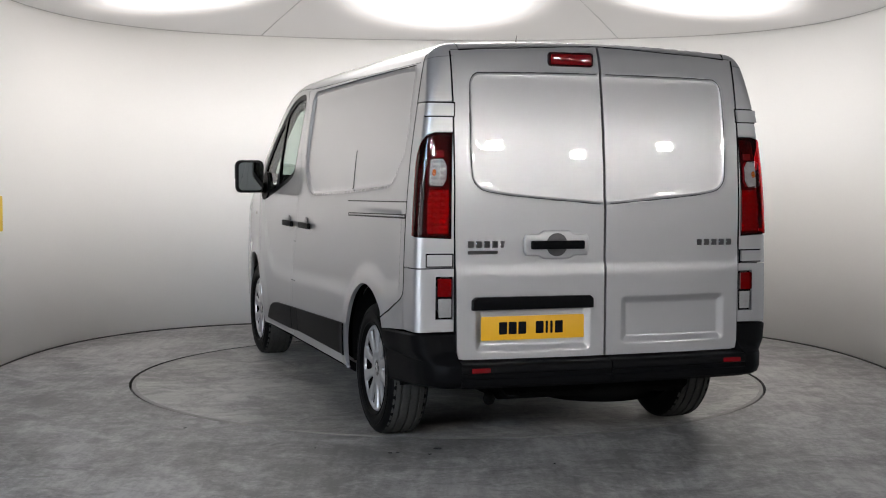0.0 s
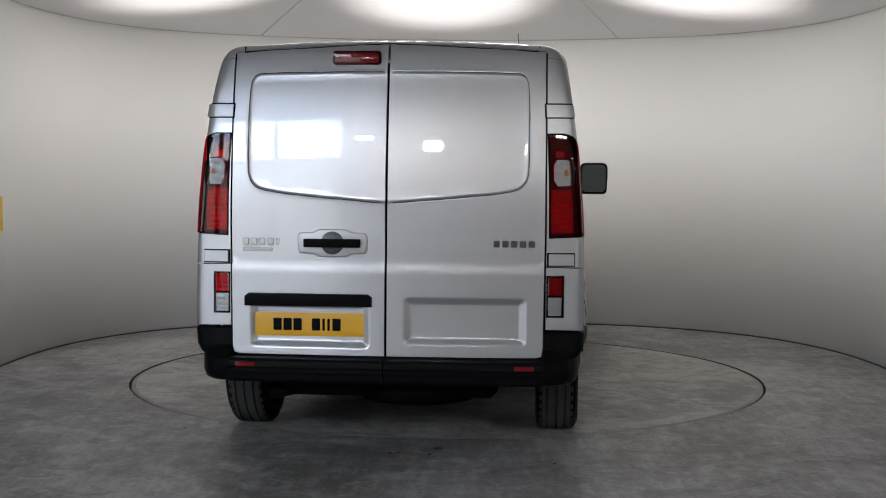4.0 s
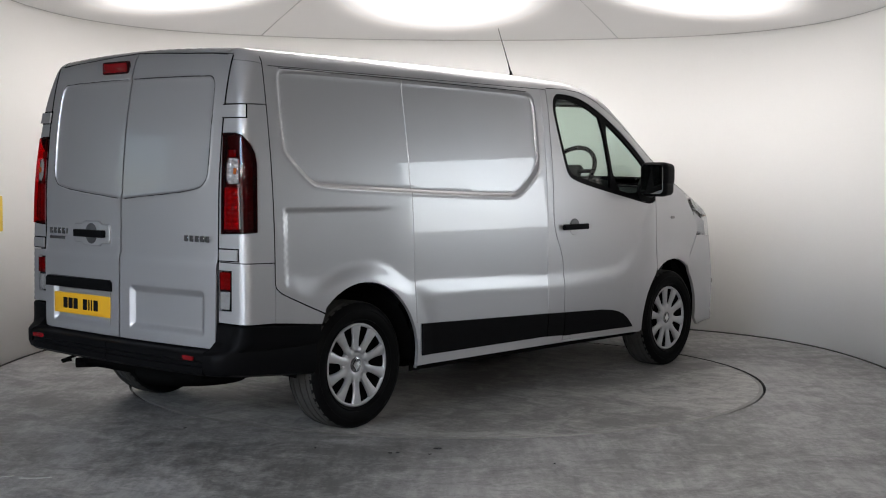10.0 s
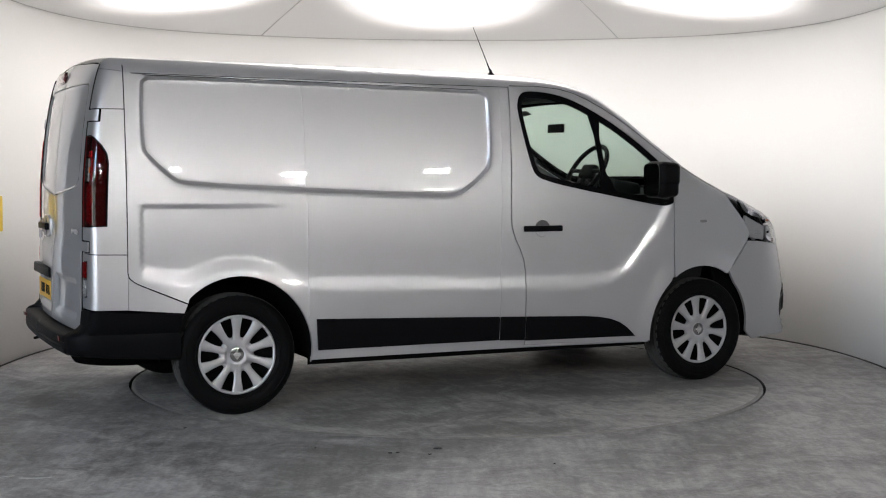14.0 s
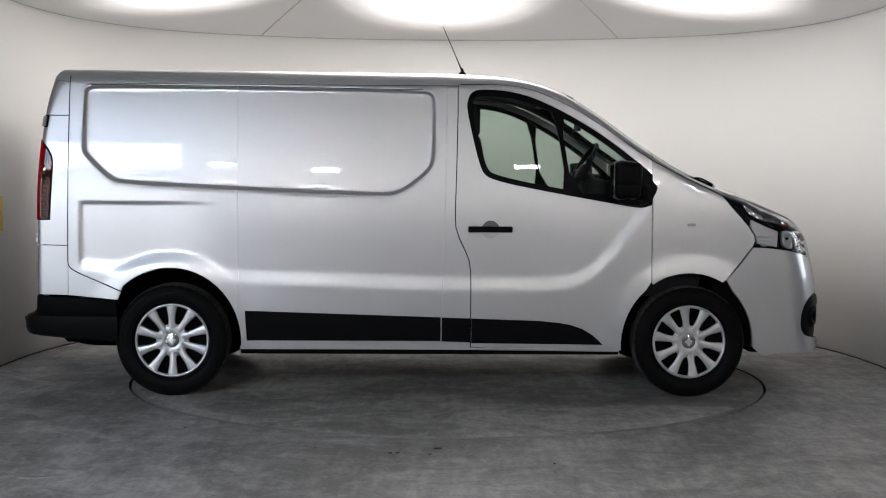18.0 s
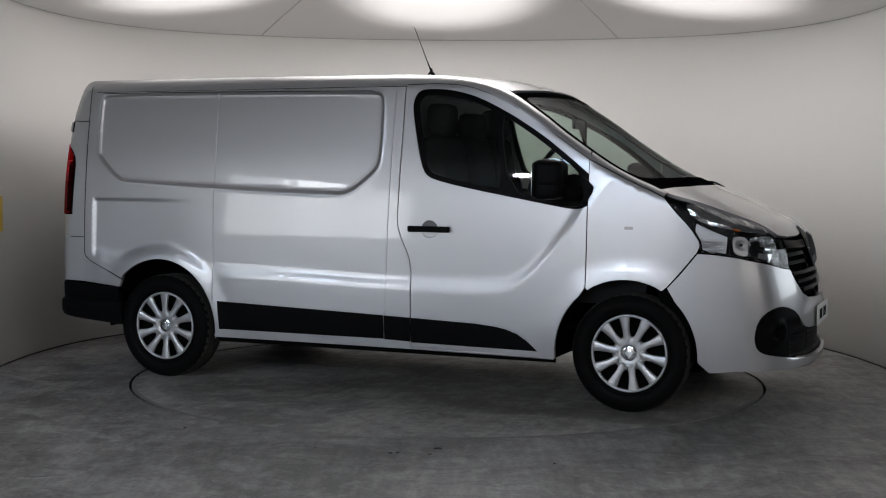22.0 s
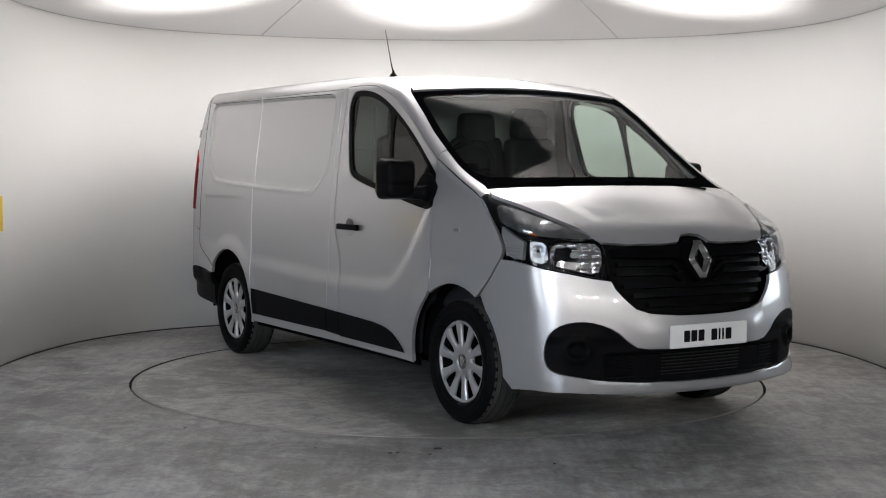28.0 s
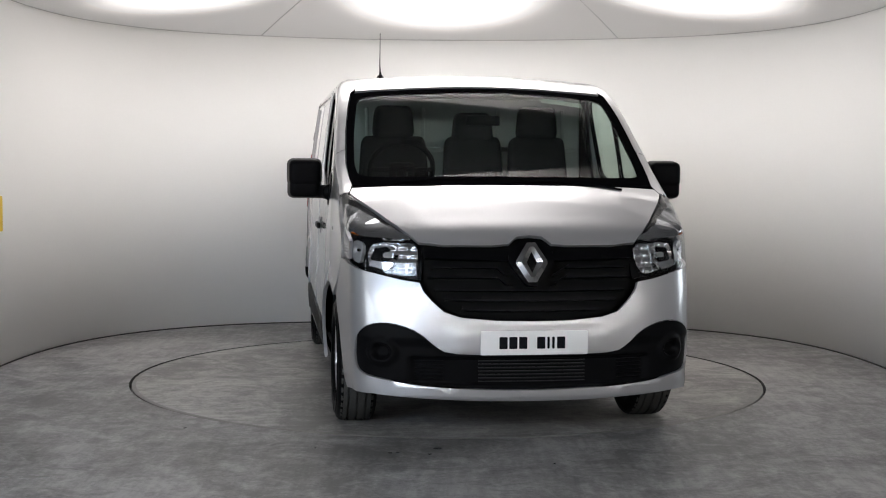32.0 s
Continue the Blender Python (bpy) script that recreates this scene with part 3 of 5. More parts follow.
def inset(loop, g):
    """The outline moved inward by g (outward where g is negative)."""
    n = len(loop)
    area = sum(a[0] * b[1] - a[1] * b[0] for a, b in zip(loop, loop[1:] + loop[:1]))
    sign = 1 if area > 0 else -1
    out = []
    for i in range(n):
        a, b, c = loop[i - 1], loop[i], loop[(i + 1) % n]
        d1, d2 = Vector((b[0] - a[0], b[1] - a[1])), Vector((c[0] - b[0], c[1] - b[1]))
        n1, n2 = Vector((-d1.y, d1.x)).normalized(), Vector((-d2.y, d2.x)).normalized()
        m = n1 + n2
        m = m / max(0.5, m.length_squared / 2) if m.length > 1e-6 else n1
        out.append((b[0] + sign * g * m.x, b[1] + sign * g * m.y))
    return out


def panel(name, chart, s, loop, material, parent, holes=(), grid=0.045, edge=0.03, lift=0.0, relief=None, gap=0.003, depth=0.02, smooth=1, label="", feature=(), hole_smooth=1):
    """A pressed sheet cut out of the body form by an outline, with its edges folded in."""
    k = chart_scale(chart)
    loops = [inset(spread([(u * k, v) for u, v in loop], edge, smooth), gap)]
    for h in holes:
        loops.append(inset(spread([(u * k, v) for u, v in h], edge, hole_smooth), -gap))
    outer = loops[0]
    us, vs = [p[0] for p in outer], [p[1] for p in outer]
    gu, gv = np.meshgrid(np.arange(min(us), max(us), grid), np.arange(min(vs), max(vs), grid * 0.866), indexing="ij")
    gu = gu + (np.arange(gu.shape[1]) % 2)[None, :] * grid / 2
    gu, gv = gu.ravel(), gv.ravel()
    for f, offs in feature:
        d, ins = seg_dist(gu, gv, [(u * k, v) for u, v in f])
        d = np.where(ins, d, -d)
        far = (d < min(offs) - 0.012) | (d > max(offs) + 0.012)
        gu, gv = gu[far], gv[far]

    def free(u, v, near):
        ok = np.ones(len(u), bool)
        for i, lp in enumerate(loops):
            d, ins = seg_dist(u, v, lp)
            ok &= (ins if i == 0 else ~ins) & (d > near)
        return ok
    keep = free(gu, gv, 0.4 * min(grid, edge))
    pts = [Vector(p) for lp in loops for p in lp] + [Vector((a, b)) for a, b in zip(gu[keep], gv[keep])]
    edges, base = [], 0
    for lp in loops:
        edges += [(base + i, base + (i + 1) % len(lp)) for i in range(len(lp))]
        base += len(lp)
    # rings along the pressed lines, as edges of the sheet
    for f, offs in feature:
        fl = spread([(u * k, v) for u, v in f], 0.016, 0)
        for o in offs:
            q = np.array(inset(fl, o))
            ok = free(q[:, 0], q[:, 1], 0.004)
            ids = {}
            for i in range(len(q)):
                if ok[i]:
                    ids[i] = len(pts)
                    pts.append(Vector(q[i]))
            edges += [(ids[i], ids[(i + 1) % len(q)]) for i in ids if (i + 1) % len(q) in ids]
    from mathutils import geometry
    v2, _, tris, orig, _, _ = geometry.delaunay_2d_cdt(pts, edges, [], 0, 1e-5)
    uv = np.array([tuple(v) for v in v2])
    tri = np.array([t for t in tris if len(t) == 3])
    c = uv[tri].mean(1)
    ok = np.ones(len(tri), bool)
    for i, lp in enumerate(loops):
        _, ins = seg_dist(c[:, 0], c[:, 1], lp)
        ok &= ins if i == 0 else ~ins
    tri = tri[ok]

    def surf(u, v):
        p, d = place(chart, s, u, v)
        h = np.full(len(u), float(lift))
        if relief:
            h = h + relief(u / k, v)
        return p + d * h[:, None]
    e = 0.002
    P = surf(uv[:, 0], uv[:, 1])
    du = surf(uv[:, 0] + e, uv[:, 1]) - surf(uv[:, 0] - e, uv[:, 1])
    dv = surf(uv[:, 0], uv[:, 1] + e) - surf(uv[:, 0], uv[:, 1] - e)
    nor = np.cross(du, dv)
    nor /= np.linalg.norm(nor, axis=1)[:, None] + 1e-12
    centre = np.array([np.clip(P[:, 0].mean(), -1.2, 1.2), 0, 0.9])
    if ((P - centre) * nor).sum() < 0:
        nor = -nor
    fn = np.cross(P[tri[:, 1]] - P[tri[:, 0]], P[tri[:, 2]] - P[tri[:, 0]])
    flip = (fn * nor[tri[:, 0]]).sum(1) < 0
    tri[flip] = tri[flip][:, ::-1]
    verts, normals, faces = list(P), list(nor), [tuple(t) for t in tri]
    # the folded edge
    count = {}
    for t in faces:
        for a, b in ((t[0], t[1]), (t[1], t[2]), (t[2], t[0])):
            count[(a, b)] = 1
    for a, b in [ab for ab in count if (ab[1], ab[0]) not in count]:
        out = np.cross(P[b] - P[a], nor[a])
        out = out / (np.linalg.norm(out) + 1e-12)
        i = len(verts)
        verts += [P[a], P[b], P[b] - nor[b] * depth, P[a] - nor[a] * depth]
        normals += [out] * 4
        faces.append((i, i + 3, i + 2, i + 1))
    return finish(name, verts, faces, material, parent, label, normals=normals)


def project(p, rounds=8):
    """Brings points near the body form onto it."""
    p = np.array(p, float)
    for _ in range(rounds):
        f = form(p)
        g = np.stack([(form(p + e) - form(p - e)) / 0.002 for e in np.eye(3) * 0.001], -1)
        p = p - (f / ((g * g).sum(-1) + 1e-9))[..., None] * g
    return p


def path(points, n):
    """n points at even steps along a polyline in space."""
    points = np.array(points, float)
    d = np.r_[0, np.cumsum(np.linalg.norm(np.diff(points, axis=0), axis=1))]
    t = np.linspace(0, d[-1], n)
    return np.stack([np.interp(t, d, points[:, i]) for i in range(3)], 1)


def on(chart, s, pts, n=40):
    """A curve on the body through chart points."""
    k = chart_scale(chart)
    pts = np.array(pts, float)
    d = np.r_[0, np.cumsum(np.linalg.norm(np.diff(pts, axis=0), axis=1))]
    t = np.linspace(0, d[-1], n)
    return place(chart, s, np.interp(t, d, pts[:, 0]) * k, np.interp(t, d, pts[:, 1]))[0]


def strip(name, a, b, material, parent, n=60, rows=8, label="", lift=0.0):
    """A sheet on the body form between two curves."""
    a, b = path(a, n), path(b, n)
    grid = np.array([a + (b - a) * k / rows for k in range(rows + 1)])
    inner = project(grid[1:-1].reshape(-1, 3)).reshape(rows - 1, n, 3)
    grid[1:-1] = inner
    flat = grid.reshape(-1, 3)
    g = np.stack([(form(flat + e) - form(flat - e)) for e in np.eye(3) * 0.002], -1)
    g /= np.linalg.norm(g, axis=1)[:, None] + 1e-9
    faces = []
    for r in range(rows):
        for i in range(n - 1):
            q = (r * n + i, r * n + i + 1, (r + 1) * n + i + 1, (r + 1) * n + i)
            fn = np.cross(flat[q[1]] - flat[q[0]], flat[q[2]] - flat[q[0]])
            faces.append(q if fn @ g[q[0]] > 0 else q[::-1])
    verts, normals = list(flat + g * lift), list(g)
    for row in (0, rows):
        for i in range(n - 1):
            p, q = row * n + i, row * n + i + 1
            k = len(verts)
            verts += [flat[p], flat[q], flat[q] - g[q] * 0.02, flat[p] - g[p] * 0.02]
            out = np.cross(flat[q] - flat[p], g[p])
            normals += [out / (np.linalg.norm(out) + 1e-9)] * 4
            faces.append((k, k + 1, k + 2, k + 3))
    return finish(name, verts, faces, material, parent, label, normals=normals)


def to_nose(points):
    """Chart coordinates on the nose of points in space."""
    return [(math.degrees(math.atan2(abs(p[1]), p[0] - 1.2)), float(p[2])) for p in points]


van = tagged(new("van"), "silver panel van with black bumpers and side mouldings", "van")

# outlines of the flanks in x, z
ARCH_R = [(-1.549 + 0.415 * math.cos(radians(a)), 0.335 + 0.435 * math.sin(radians(a))) for a in range(-8, 189, 7)]
ARCH_F = [(1.535 + 0.405 * math.cos(radians(a)), 0.325 + 0.425 * math.sin(radians(a))) for a in range(-10, 191, 7)]
DOOR_BACK = [(0.149, 1.868), (0.149, 1.70), (0.142, 1.362), (0.134, 1.09), (0.138, 1.02), (0.160, 0.95), (0.195, 0.88), (0.218, 0.82), (0.228, 0.75), (0.229, 0.68), (0.229, 0.30)]
DOOR_TOP = [(1.309, 1.425), (1.21, 1.49), (1.114, 1.558), (1.0, 1.635), (0.90, 1.698), (0.80, 1.753), (0.70, 1.80), (0.60, 1.838), (0.50, 1.861), (0.35, 1.872)]
BOTTOM = 0.285
WINDOW = [(0.205, 1.72), (0.208, 1.77), (0.226, 1.815), (0.27, 1.838), (0.40, 1.834), (0.495, 1.818), (0.58, 1.795), (0.663, 1.762), (0.78, 1.706), (0.90, 1.638), (1.01, 1.568), (1.114, 1.494), (1.264, 1.375),
          (1.345, 1.305), (1.370, 1.27), (1.352, 1.215), (1.314, 1.165), (1.26, 1.142), (1.20, 1.145), (1.068, 1.167), (0.536, 1.262), (0.36, 1.304), (0.305, 1.335), (0.278, 1.40), (0.24, 1.55)]
GLASS_A = [(0.236, 1.715), (0.240, 1.762), (0.256, 1.795), (0.285, 1.806), (0.40, 1.802), (0.49, 1.787), (0.575, 1.764), (0.650, 1.734), (0.728, 1.696), (0.800, 1.245), (0.70, 1.262), (0.54, 1.292), (0.375, 1.332), (0.335, 1.352), (0.310, 1.405), (0.270, 1.55)]
GLASS_B = [(0.757, 1.682), (0.85, 1.635), (0.95, 1.573), (1.06, 1.497), (1.17, 1.412), (1.235, 1.36), (1.25, 1.335), (1.24, 1.20), (1.05, 1.205), (0.83, 1.240)]
LAMP_BACK = [(1.735, 1.215), (1.762, 1.182), (1.793, 1.145), (1.85, 1.085), (1.893, 1.036), (1.933, 0.977), (1.938, 0.945), (1.925, 0.912)]
WS_EDGE = [(0.80, 0.775), (0.95, 0.80), (1.15, 0.826), (1.30, 0.836), (1.435, 0.842), (1.55, 0.836), (1.66, 0.822)]
ROOF_EDGE = 0.70


PLATE_BARS = ((-0.172, -0.132), (-0.124, -0.084), (-0.076, -0.036), (0.012, 0.052), (0.062, 0.074), (0.086, 0.098), (0.110, 0.150))


def ink_bars(name, parent, m, spans, height, material, depth=0.003):
    """Plain bars in place of writing."""
    for a, b in spans:
        part(name, moved(prism(rounded(a, -height / 2, b, height / 2, 0.004, 2), depth), m), material, parent)


def flank(s):
    arch = [p for p in ARCH_R[::-1] if p[0] > -1.86]
    arch = [p for p in arch if not (p[0] < -1.82 and p[1] < 0.63)]
    tail_seam = [(-2.152, 0.80), (-2.145, 0.775), (-2.115, 0.750), (-2.078, 0.732)]
    hem = [(-1.135, BOTTOM), (0.229, BOTTOM)]
    rim = [(-2.152, 1.86)] + tail_seam + [(-1.835, 0.628)] + arch + hem + DOOR_BACK[::-1][1:-1] + [(0.149, 1.86)]
    feat = ((RECESS, (-0.034, -0.016, 0.0, 0.004, 0.008, 0.012, 0.016)),)
    body = panel("side_panel", SIDE, s, rim, PAINT, van, smooth=0, grid=0.022, edge=0.02, feature=feat)
    # vertical joints pressed into the side
    joints = (((-1.162, -1.155, -1.148), (1.86, 1.235, 0.525)), ((0.088, 0.075, 0.062, 0.060), (1.86, 1.20, 0.70, 0.49)))
    for xs, zs in joints[:1] if s < 0 else ():
        c = on(SIDE, s, list(zip(xs, zs)), 60)
        part("joint", tube(c + np.array([0, s * 0.0004, 0]), 0.0028, 6), PAINT, body, smooth=True)
    if s < 0:
        c = on(SIDE, s, list(zip(*joints[1])), 60)
        part("joint", tube(c, 0.0026, 6), PAINT, body, smooth=True)
    seam = on(SIDE, s, [(-2.152, 1.90), (-2.152, 0.80)] + tail_seam + [(-1.838, 0.632)], 120)
    part("shut_and_recess_line", tube(seam - np.array([0, s * 0.0008, 0]), 0.0030, 6), SEAMDARK, body, smooth=True)
    # dark line along the top edge of the pressed recess
    part("shut_and_recess_line", tube(on(SIDE, s, [(-2.05, 1.851), (-1.18, 1.8465), (-0.06, 1.8345)], 80) - np.array([0, s * 0.0008, 0]), 0.0022, 6), SEAMDARK, body, smooth=True)
    # lower quarter in body colour, and its black bumper end
    panel("rear_quarter", SIDE, s, [(-2.152, 0.90)] + tail_seam + [(-1.835, 0.628), (-1.856, 0.578), (-2.152, 0.603)], PAINT, van, smooth=0)
    door = DOOR_TOP + DOOR_BACK + [(1.125, BOTTOM)] + [p for p in ARCH_F[::-1] if p[0] < 1.30] + [(1.307, 0.70)]
    front_door = panel("front_door", SIDE, s, door, PAINT, van, holes=(WINDOW,), smooth=0, grid=0.032, edge=0.02)
    panel("window_seal", SIDE, s, inset(WINDOW, -0.003), GLOSS, front_door, holes=(GLASS_A, GLASS_B), lift=-0.005, gap=0.0, smooth=1, edge=0.02)
    panel("window_pane", SIDE, s, inset(GLASS_A, -0.012), GLASS, front_door, lift=-0.012, gap=0.0, depth=0.004, label="green-tinted side glass")
    panel("quarter_pane", SIDE, s, inset(GLASS_B, -0.012), GLASS, front_door, lift=-0.012, gap=0.0, depth=0.004, label="green-tinted quarter glass")
    wing = [(1.309, 1.423), (1.307, 0.70)] + [p for p in ARCH_F[::-1] if 1.312 < p[0] < 1.755] + [(1.762, 0.712), (1.84, 0.805)] + LAMP_BACK[::-1] + [(1.66, 1.252), (1.60, 1.278), (1.52, 1.315), (1.42, 1.366)]
    front_wing = panel("front_wing", SIDE, s, wing, PAINT, van, smooth=0, edge=0.02)
    panel("side_repeater", SIDE, s, rounded(1.518, 1.028, 1.574, 1.052, 0.011), CLEAR, front_wing, lift=0.005, smooth=0, edge=0.008, grid=0.02, label="clear oval side repeater lamp")
    # black lower mouldings
    panel("side_moulding", SIDE, s, [(-1.112, 0.522), (0.0535, 0.4865), (0.0535, 0.338), (-1.10, 0.338)], BLACK, van, lift=0.009, smooth=0)
    panel("side_moulding", SIDE, s, [(0.0545, 0.486), (0.2290, 0.480), (0.2290, 0.330), (0.0545, 0.336)], BLACK, van, lift=0.009, smooth=0)
    panel("door_moulding", SIDE, s, [(0.2300, 0.480), (0.645, 0.466), (0.76, 0.455), (0.83, 0.442), (0.90, 0.418), (0.96, 0.38), (1.0, 0.345), (1.025, 0.318), (0.2300, 0.326)], BLACK, front_door, lift=0.009, smooth=0)
    # bright sill strip
    c = on(SIDE, s, [(-1.14, 0.303), (0.2, 0.297), (1.12, 0.288)], 60)
    part("sill", tube(c + np.array([0, -s * 0.008, -0.004]), 0.0075, 8), PAINT, van, smooth=True)
    part("sill_flange", box((-1.14, s * 0.885 - 0.004, 0.255), (1.12, s * 0.885 + 0.004, 0.30)), DARK, van)
    # roof rails: shoulder of the load space, pillar of the cab, cowl beside the screen
    strip("roof_rail", on(SIDE, s, [(-2.152, 1.86), (0.149, 1.86)], 90), on(TOP, 1, [(-2.152, s * ROOF_EDGE), (0.149, s * ROOF_EDGE)], 90), PAINT, van)
    door_a = on(SIDE, s, [(0.149, 1.861), (0.16, 1.870)] + DOOR_TOP[::-1], 80)
    edge_b = on(TOP, 1, [(0.149, s * ROOF_EDGE), (0.60, s * 0.705), (0.74, s * 0.735), (0.80, s * 0.775)] + [(x, s * y) for x, y in WS_EDGE[1:] if x < 1.31], 80)
    strip("windscreen_pillar", door_a, edge_b, PAINT, van, n=80)
    cowl_a = on(SIDE, s, [(1.309, 1.425), (1.42, 1.368), (1.52, 1.317), (1.60, 1.280), (1.66, 1.254), (1.735, 1.217)], 40)
    cowl_b = on(TOP, 1, [(1.309, s * 0.837), (1.435, s * 0.842), (1.55, s * 0.836), (1.66, s * 0.822), (1.71, s * 0.832), (1.745, s * 0.842)], 40)
    strip("wing_cowl", cowl_a, cowl_b, PAINT, van, n=40)
    # corner pillar: cap, middle, foot
    strip("pillar_crown", on(CORNER, s, [(22.5, 1.885), (50, 1.875), (74, 1.86)], 24), on(TOP, 1, [(-2.252, s * 0.70), (-2.20, s * 0.715), (-2.152, s * 0.70)], 24), PAINT, van, n=24)
    panel("pillar_cap", CORNER, s, [(22.5, 1.885), (50, 1.875), (74, 1.86), (71, 1.668), (22.5, 1.668)], PAINT, van, smooth=0, gap=0.0015, grid=0.018, edge=0.012)
    panel("rear_pillar", CORNER, s, [(22.5, 1.665), (71, 1.665), (72, 1.3), (72, 0.900), (22.5, 0.907)], PAINT, van, smooth=0, gap=0.0015, grid=0.018, edge=0.012, holes=(TAIL_LAMP,), hole_smooth=0)
    panel("rear_corner", CORNER, s, [(22.5, 0.905), (72, 0.898), (72, 0.605), (22.5, 0.612)], PAINT, van, smooth=0, gap=0.0015, grid=0.018, edge=0.012, holes=(LOW_LAMP,), hole_smooth=0)
    for z0, z1, a1 in ((1.600, 1.664, 47), (0.912, 0.970, 41)):
        hinge = panel("door_hinge", CORNER, s, [(23.5, z1), (a1, z1), (a1, z0), (23.5, z0)], PAINT, van, lift=0.013, depth=0.02, smooth=0, grid=0.02, edge=0.012)
        panel("hinge_shadow", CORNER, s, [(22.6, z1 + 0.006), (a1 + 1.3, z1 + 0.006), (a1 + 1.3, z0 - 0.006), (22.6, z0 - 0.006)], SEAMDARK, hinge, lift=0.0025, smooth=0, depth=0.004, grid=0.02, edge=0.012)
    lamp = panel("tail_lamp", CORNER, s, TAIL_LAMP, REDGLASS, van, lift=0.006, smooth=0, edge=0.010, grid=0.014, depth=0.004, holes=(TURN_LENS,), hole_smooth=1, label="smoked red tail lamp cluster")
    panel("lamp_housing", CORNER, s, TAIL_LAMP, LAMPBACK, lamp, lift=-0.030, gap=0, smooth=0, grid=0.02, edge=0.015, depth=0.004)
    panel("lamp_rim", CORNER, s, TAIL_LAMP, SEAMDARK, lamp, lift=-0.004, gap=0, depth=0.03, smooth=0, grid=0.02, edge=0.012, holes=([(26.2, 1.050), (54.3, 1.058), (54.3, 1.378), (52.8, 1.425), (49, 1.468), (43.5, 1.505), (37.5, 1.517), (26.2, 1.517)],), hole_smooth=0)
    panel("brake_reflector", CORNER, s, [(27, 1.268), (41.5, 1.268), (42.5, 1.20), (42.5, 1.062), (27, 1.060)], PRISMRED, lamp, lift=-0.016, relief=pleats, smooth=0, grid=0.009, edge=0.009, depth=0.005, label="faceted bright brake reflector")
    panel("side_reflector", CORNER, s, [(45, 1.40), (52, 1.36), (52.5, 1.07), (46, 1.07)], LAMPBACK, lamp, lift=-0.010, relief=pleats, smooth=0, grid=0.012, edge=0.012, depth=0.005)
    panel("turn_lens", CORNER, s, TURN_LENS, LENS, lamp, lift=0.0065, smooth=1, grid=0.014, edge=0.01, depth=0.012, label="clear turn-signal lens")
    panel("turn_reflector", CORNER, s, TURN_LENS, CLEAR, lamp, lift=-0.014, relief=pleats, smooth=1, grid=0.009, edge=0.009, depth=0.008)
    panel("chimney", CORNER, s, [(31, 1.448), (38, 1.448), (38, 1.41), (31, 1.41)], CLEAR, lamp, lift=-0.010, smooth=0, grid=0.02, edge=0.01, depth=0.01)
    panel("turn_bulb", CORNER, s, [(36, 1.362), (39.5, 1.362), (39.5, 1.325), (36, 1.325)], AMBER, lamp, lift=-0.002, smooth=2, grid=0.02, edge=0.006, depth=0.006)
    low = panel("lower_lamp", CORNER, s, LOW_LAMP, GLOSS, van, lift=-0.002, smooth=1, edge=0.010, grid=0.014, depth=0.02, label="small rear lamp, red over clear")
    panel("fog_reflector", CORNER, s, FOG, PRISMRED, low, lift=0.000, relief=lambda u, v: 0.3 * pleats(u, v), smooth=0, grid=0.009, edge=0.009, depth=0.002)
    panel("fog_lens", CORNER, s, FOG, REDGLASS, low, lift=0.009, smooth=0, grid=0.014, depth=0.006)
    panel("reverse_reflector", CORNER, s, REVERSE, CLEAR, low, lift=0.000, relief=lambda u, v: 0.3 * pleats(u, v), smooth=0, grid=0.009, edge=0.009, depth=0.002)
    panel("reverse_lens", CORNER, s, REVERSE, LENS, low, lift=0.009, smooth=0, grid=0.014, depth=0.006)
    # door handle
    p, _ = place(SIDE, s, np.array([0.342]), np.array([1.008]))
    y = float(p[0, 1])
    face = pose(0.345, y + s * 0.001, 1.008, 90 if s < 0 else -90, 0, 0)
    cup = part("handle_cup", moved(revolve([(0.001, -0.004), (0.035, -0.002), (0.050, 0.004), (0.054, 0.001)], 32), face), PAINT, front_door, smooth=True)
    # half disc in darker grey: shade in the cup's upper half, put into colour
    top = [(0.052 * math.cos(radians(a)), 0.052 * math.sin(radians(a))) for a in range(0, 181, 12)]
    part("cup_shade", moved(prism([(u, v if s < 0 else -v) for u, v in top], 0.006, 0.002), face), CUPGREY, cup)
    part("door_handle", moved(box((-0.134, -0.018, 0.006), (0.130, 0.018, 0.028), 0.008, 3), face), BLACK, front_door, "black plastic pull handle")
    # mirror
    hx, hy = 1.125, s * 1.055

    def shell(lo, hi, r):
        bm = box(lo, hi, r, 5)
        for v in bm.verts:
            if v.co.x > 0:
                v.co.y *= 0.90
                v.co.z *= 0.94
        return moved(bm, pose(hx, hy, 1.306))
    mirror = part("door_mirror", shell((-0.075, -0.100, -0.048), (0.088, 0.100, 0.114), 0.048), BLACK, van, "black plastic door mirror", smooth=True)
    part("mirror_skirt", shell((-0.073, -0.097, -0.114), (0.080, 0.097, 0.000), 0.044), BLACK, mirror, smooth=True)
    part("mirror_glass", moved(prism(rounded(-0.084, -0.097, 0.084, 0.097, 0.03), 0.004), pose(hx - 0.0765, hy, 1.306, 90, 0, -90)), MIRROR, mirror, "silvered mirror glass")
    part("mirror_arm", tube([(1.14, s * 0.985, 1.232), (1.17, s * 0.955, 1.230), (1.21, s * 0.925, 1.228), (1.25, s * 0.900, 1.226)], [0.040, 0.038, 0.042, 0.055], 16), BLACK, mirror, smooth=True)
    panel("mirror_foot", SIDE, s, [(1.10, 1.155), (1.10, 1.25), (1.17, 1.335), (1.25, 1.345), (1.335, 1.285), (1.345, 1.25), (1.30, 1.175), (1.24, 1.150)], BLACK, mirror, lift=0.006, smooth=1)


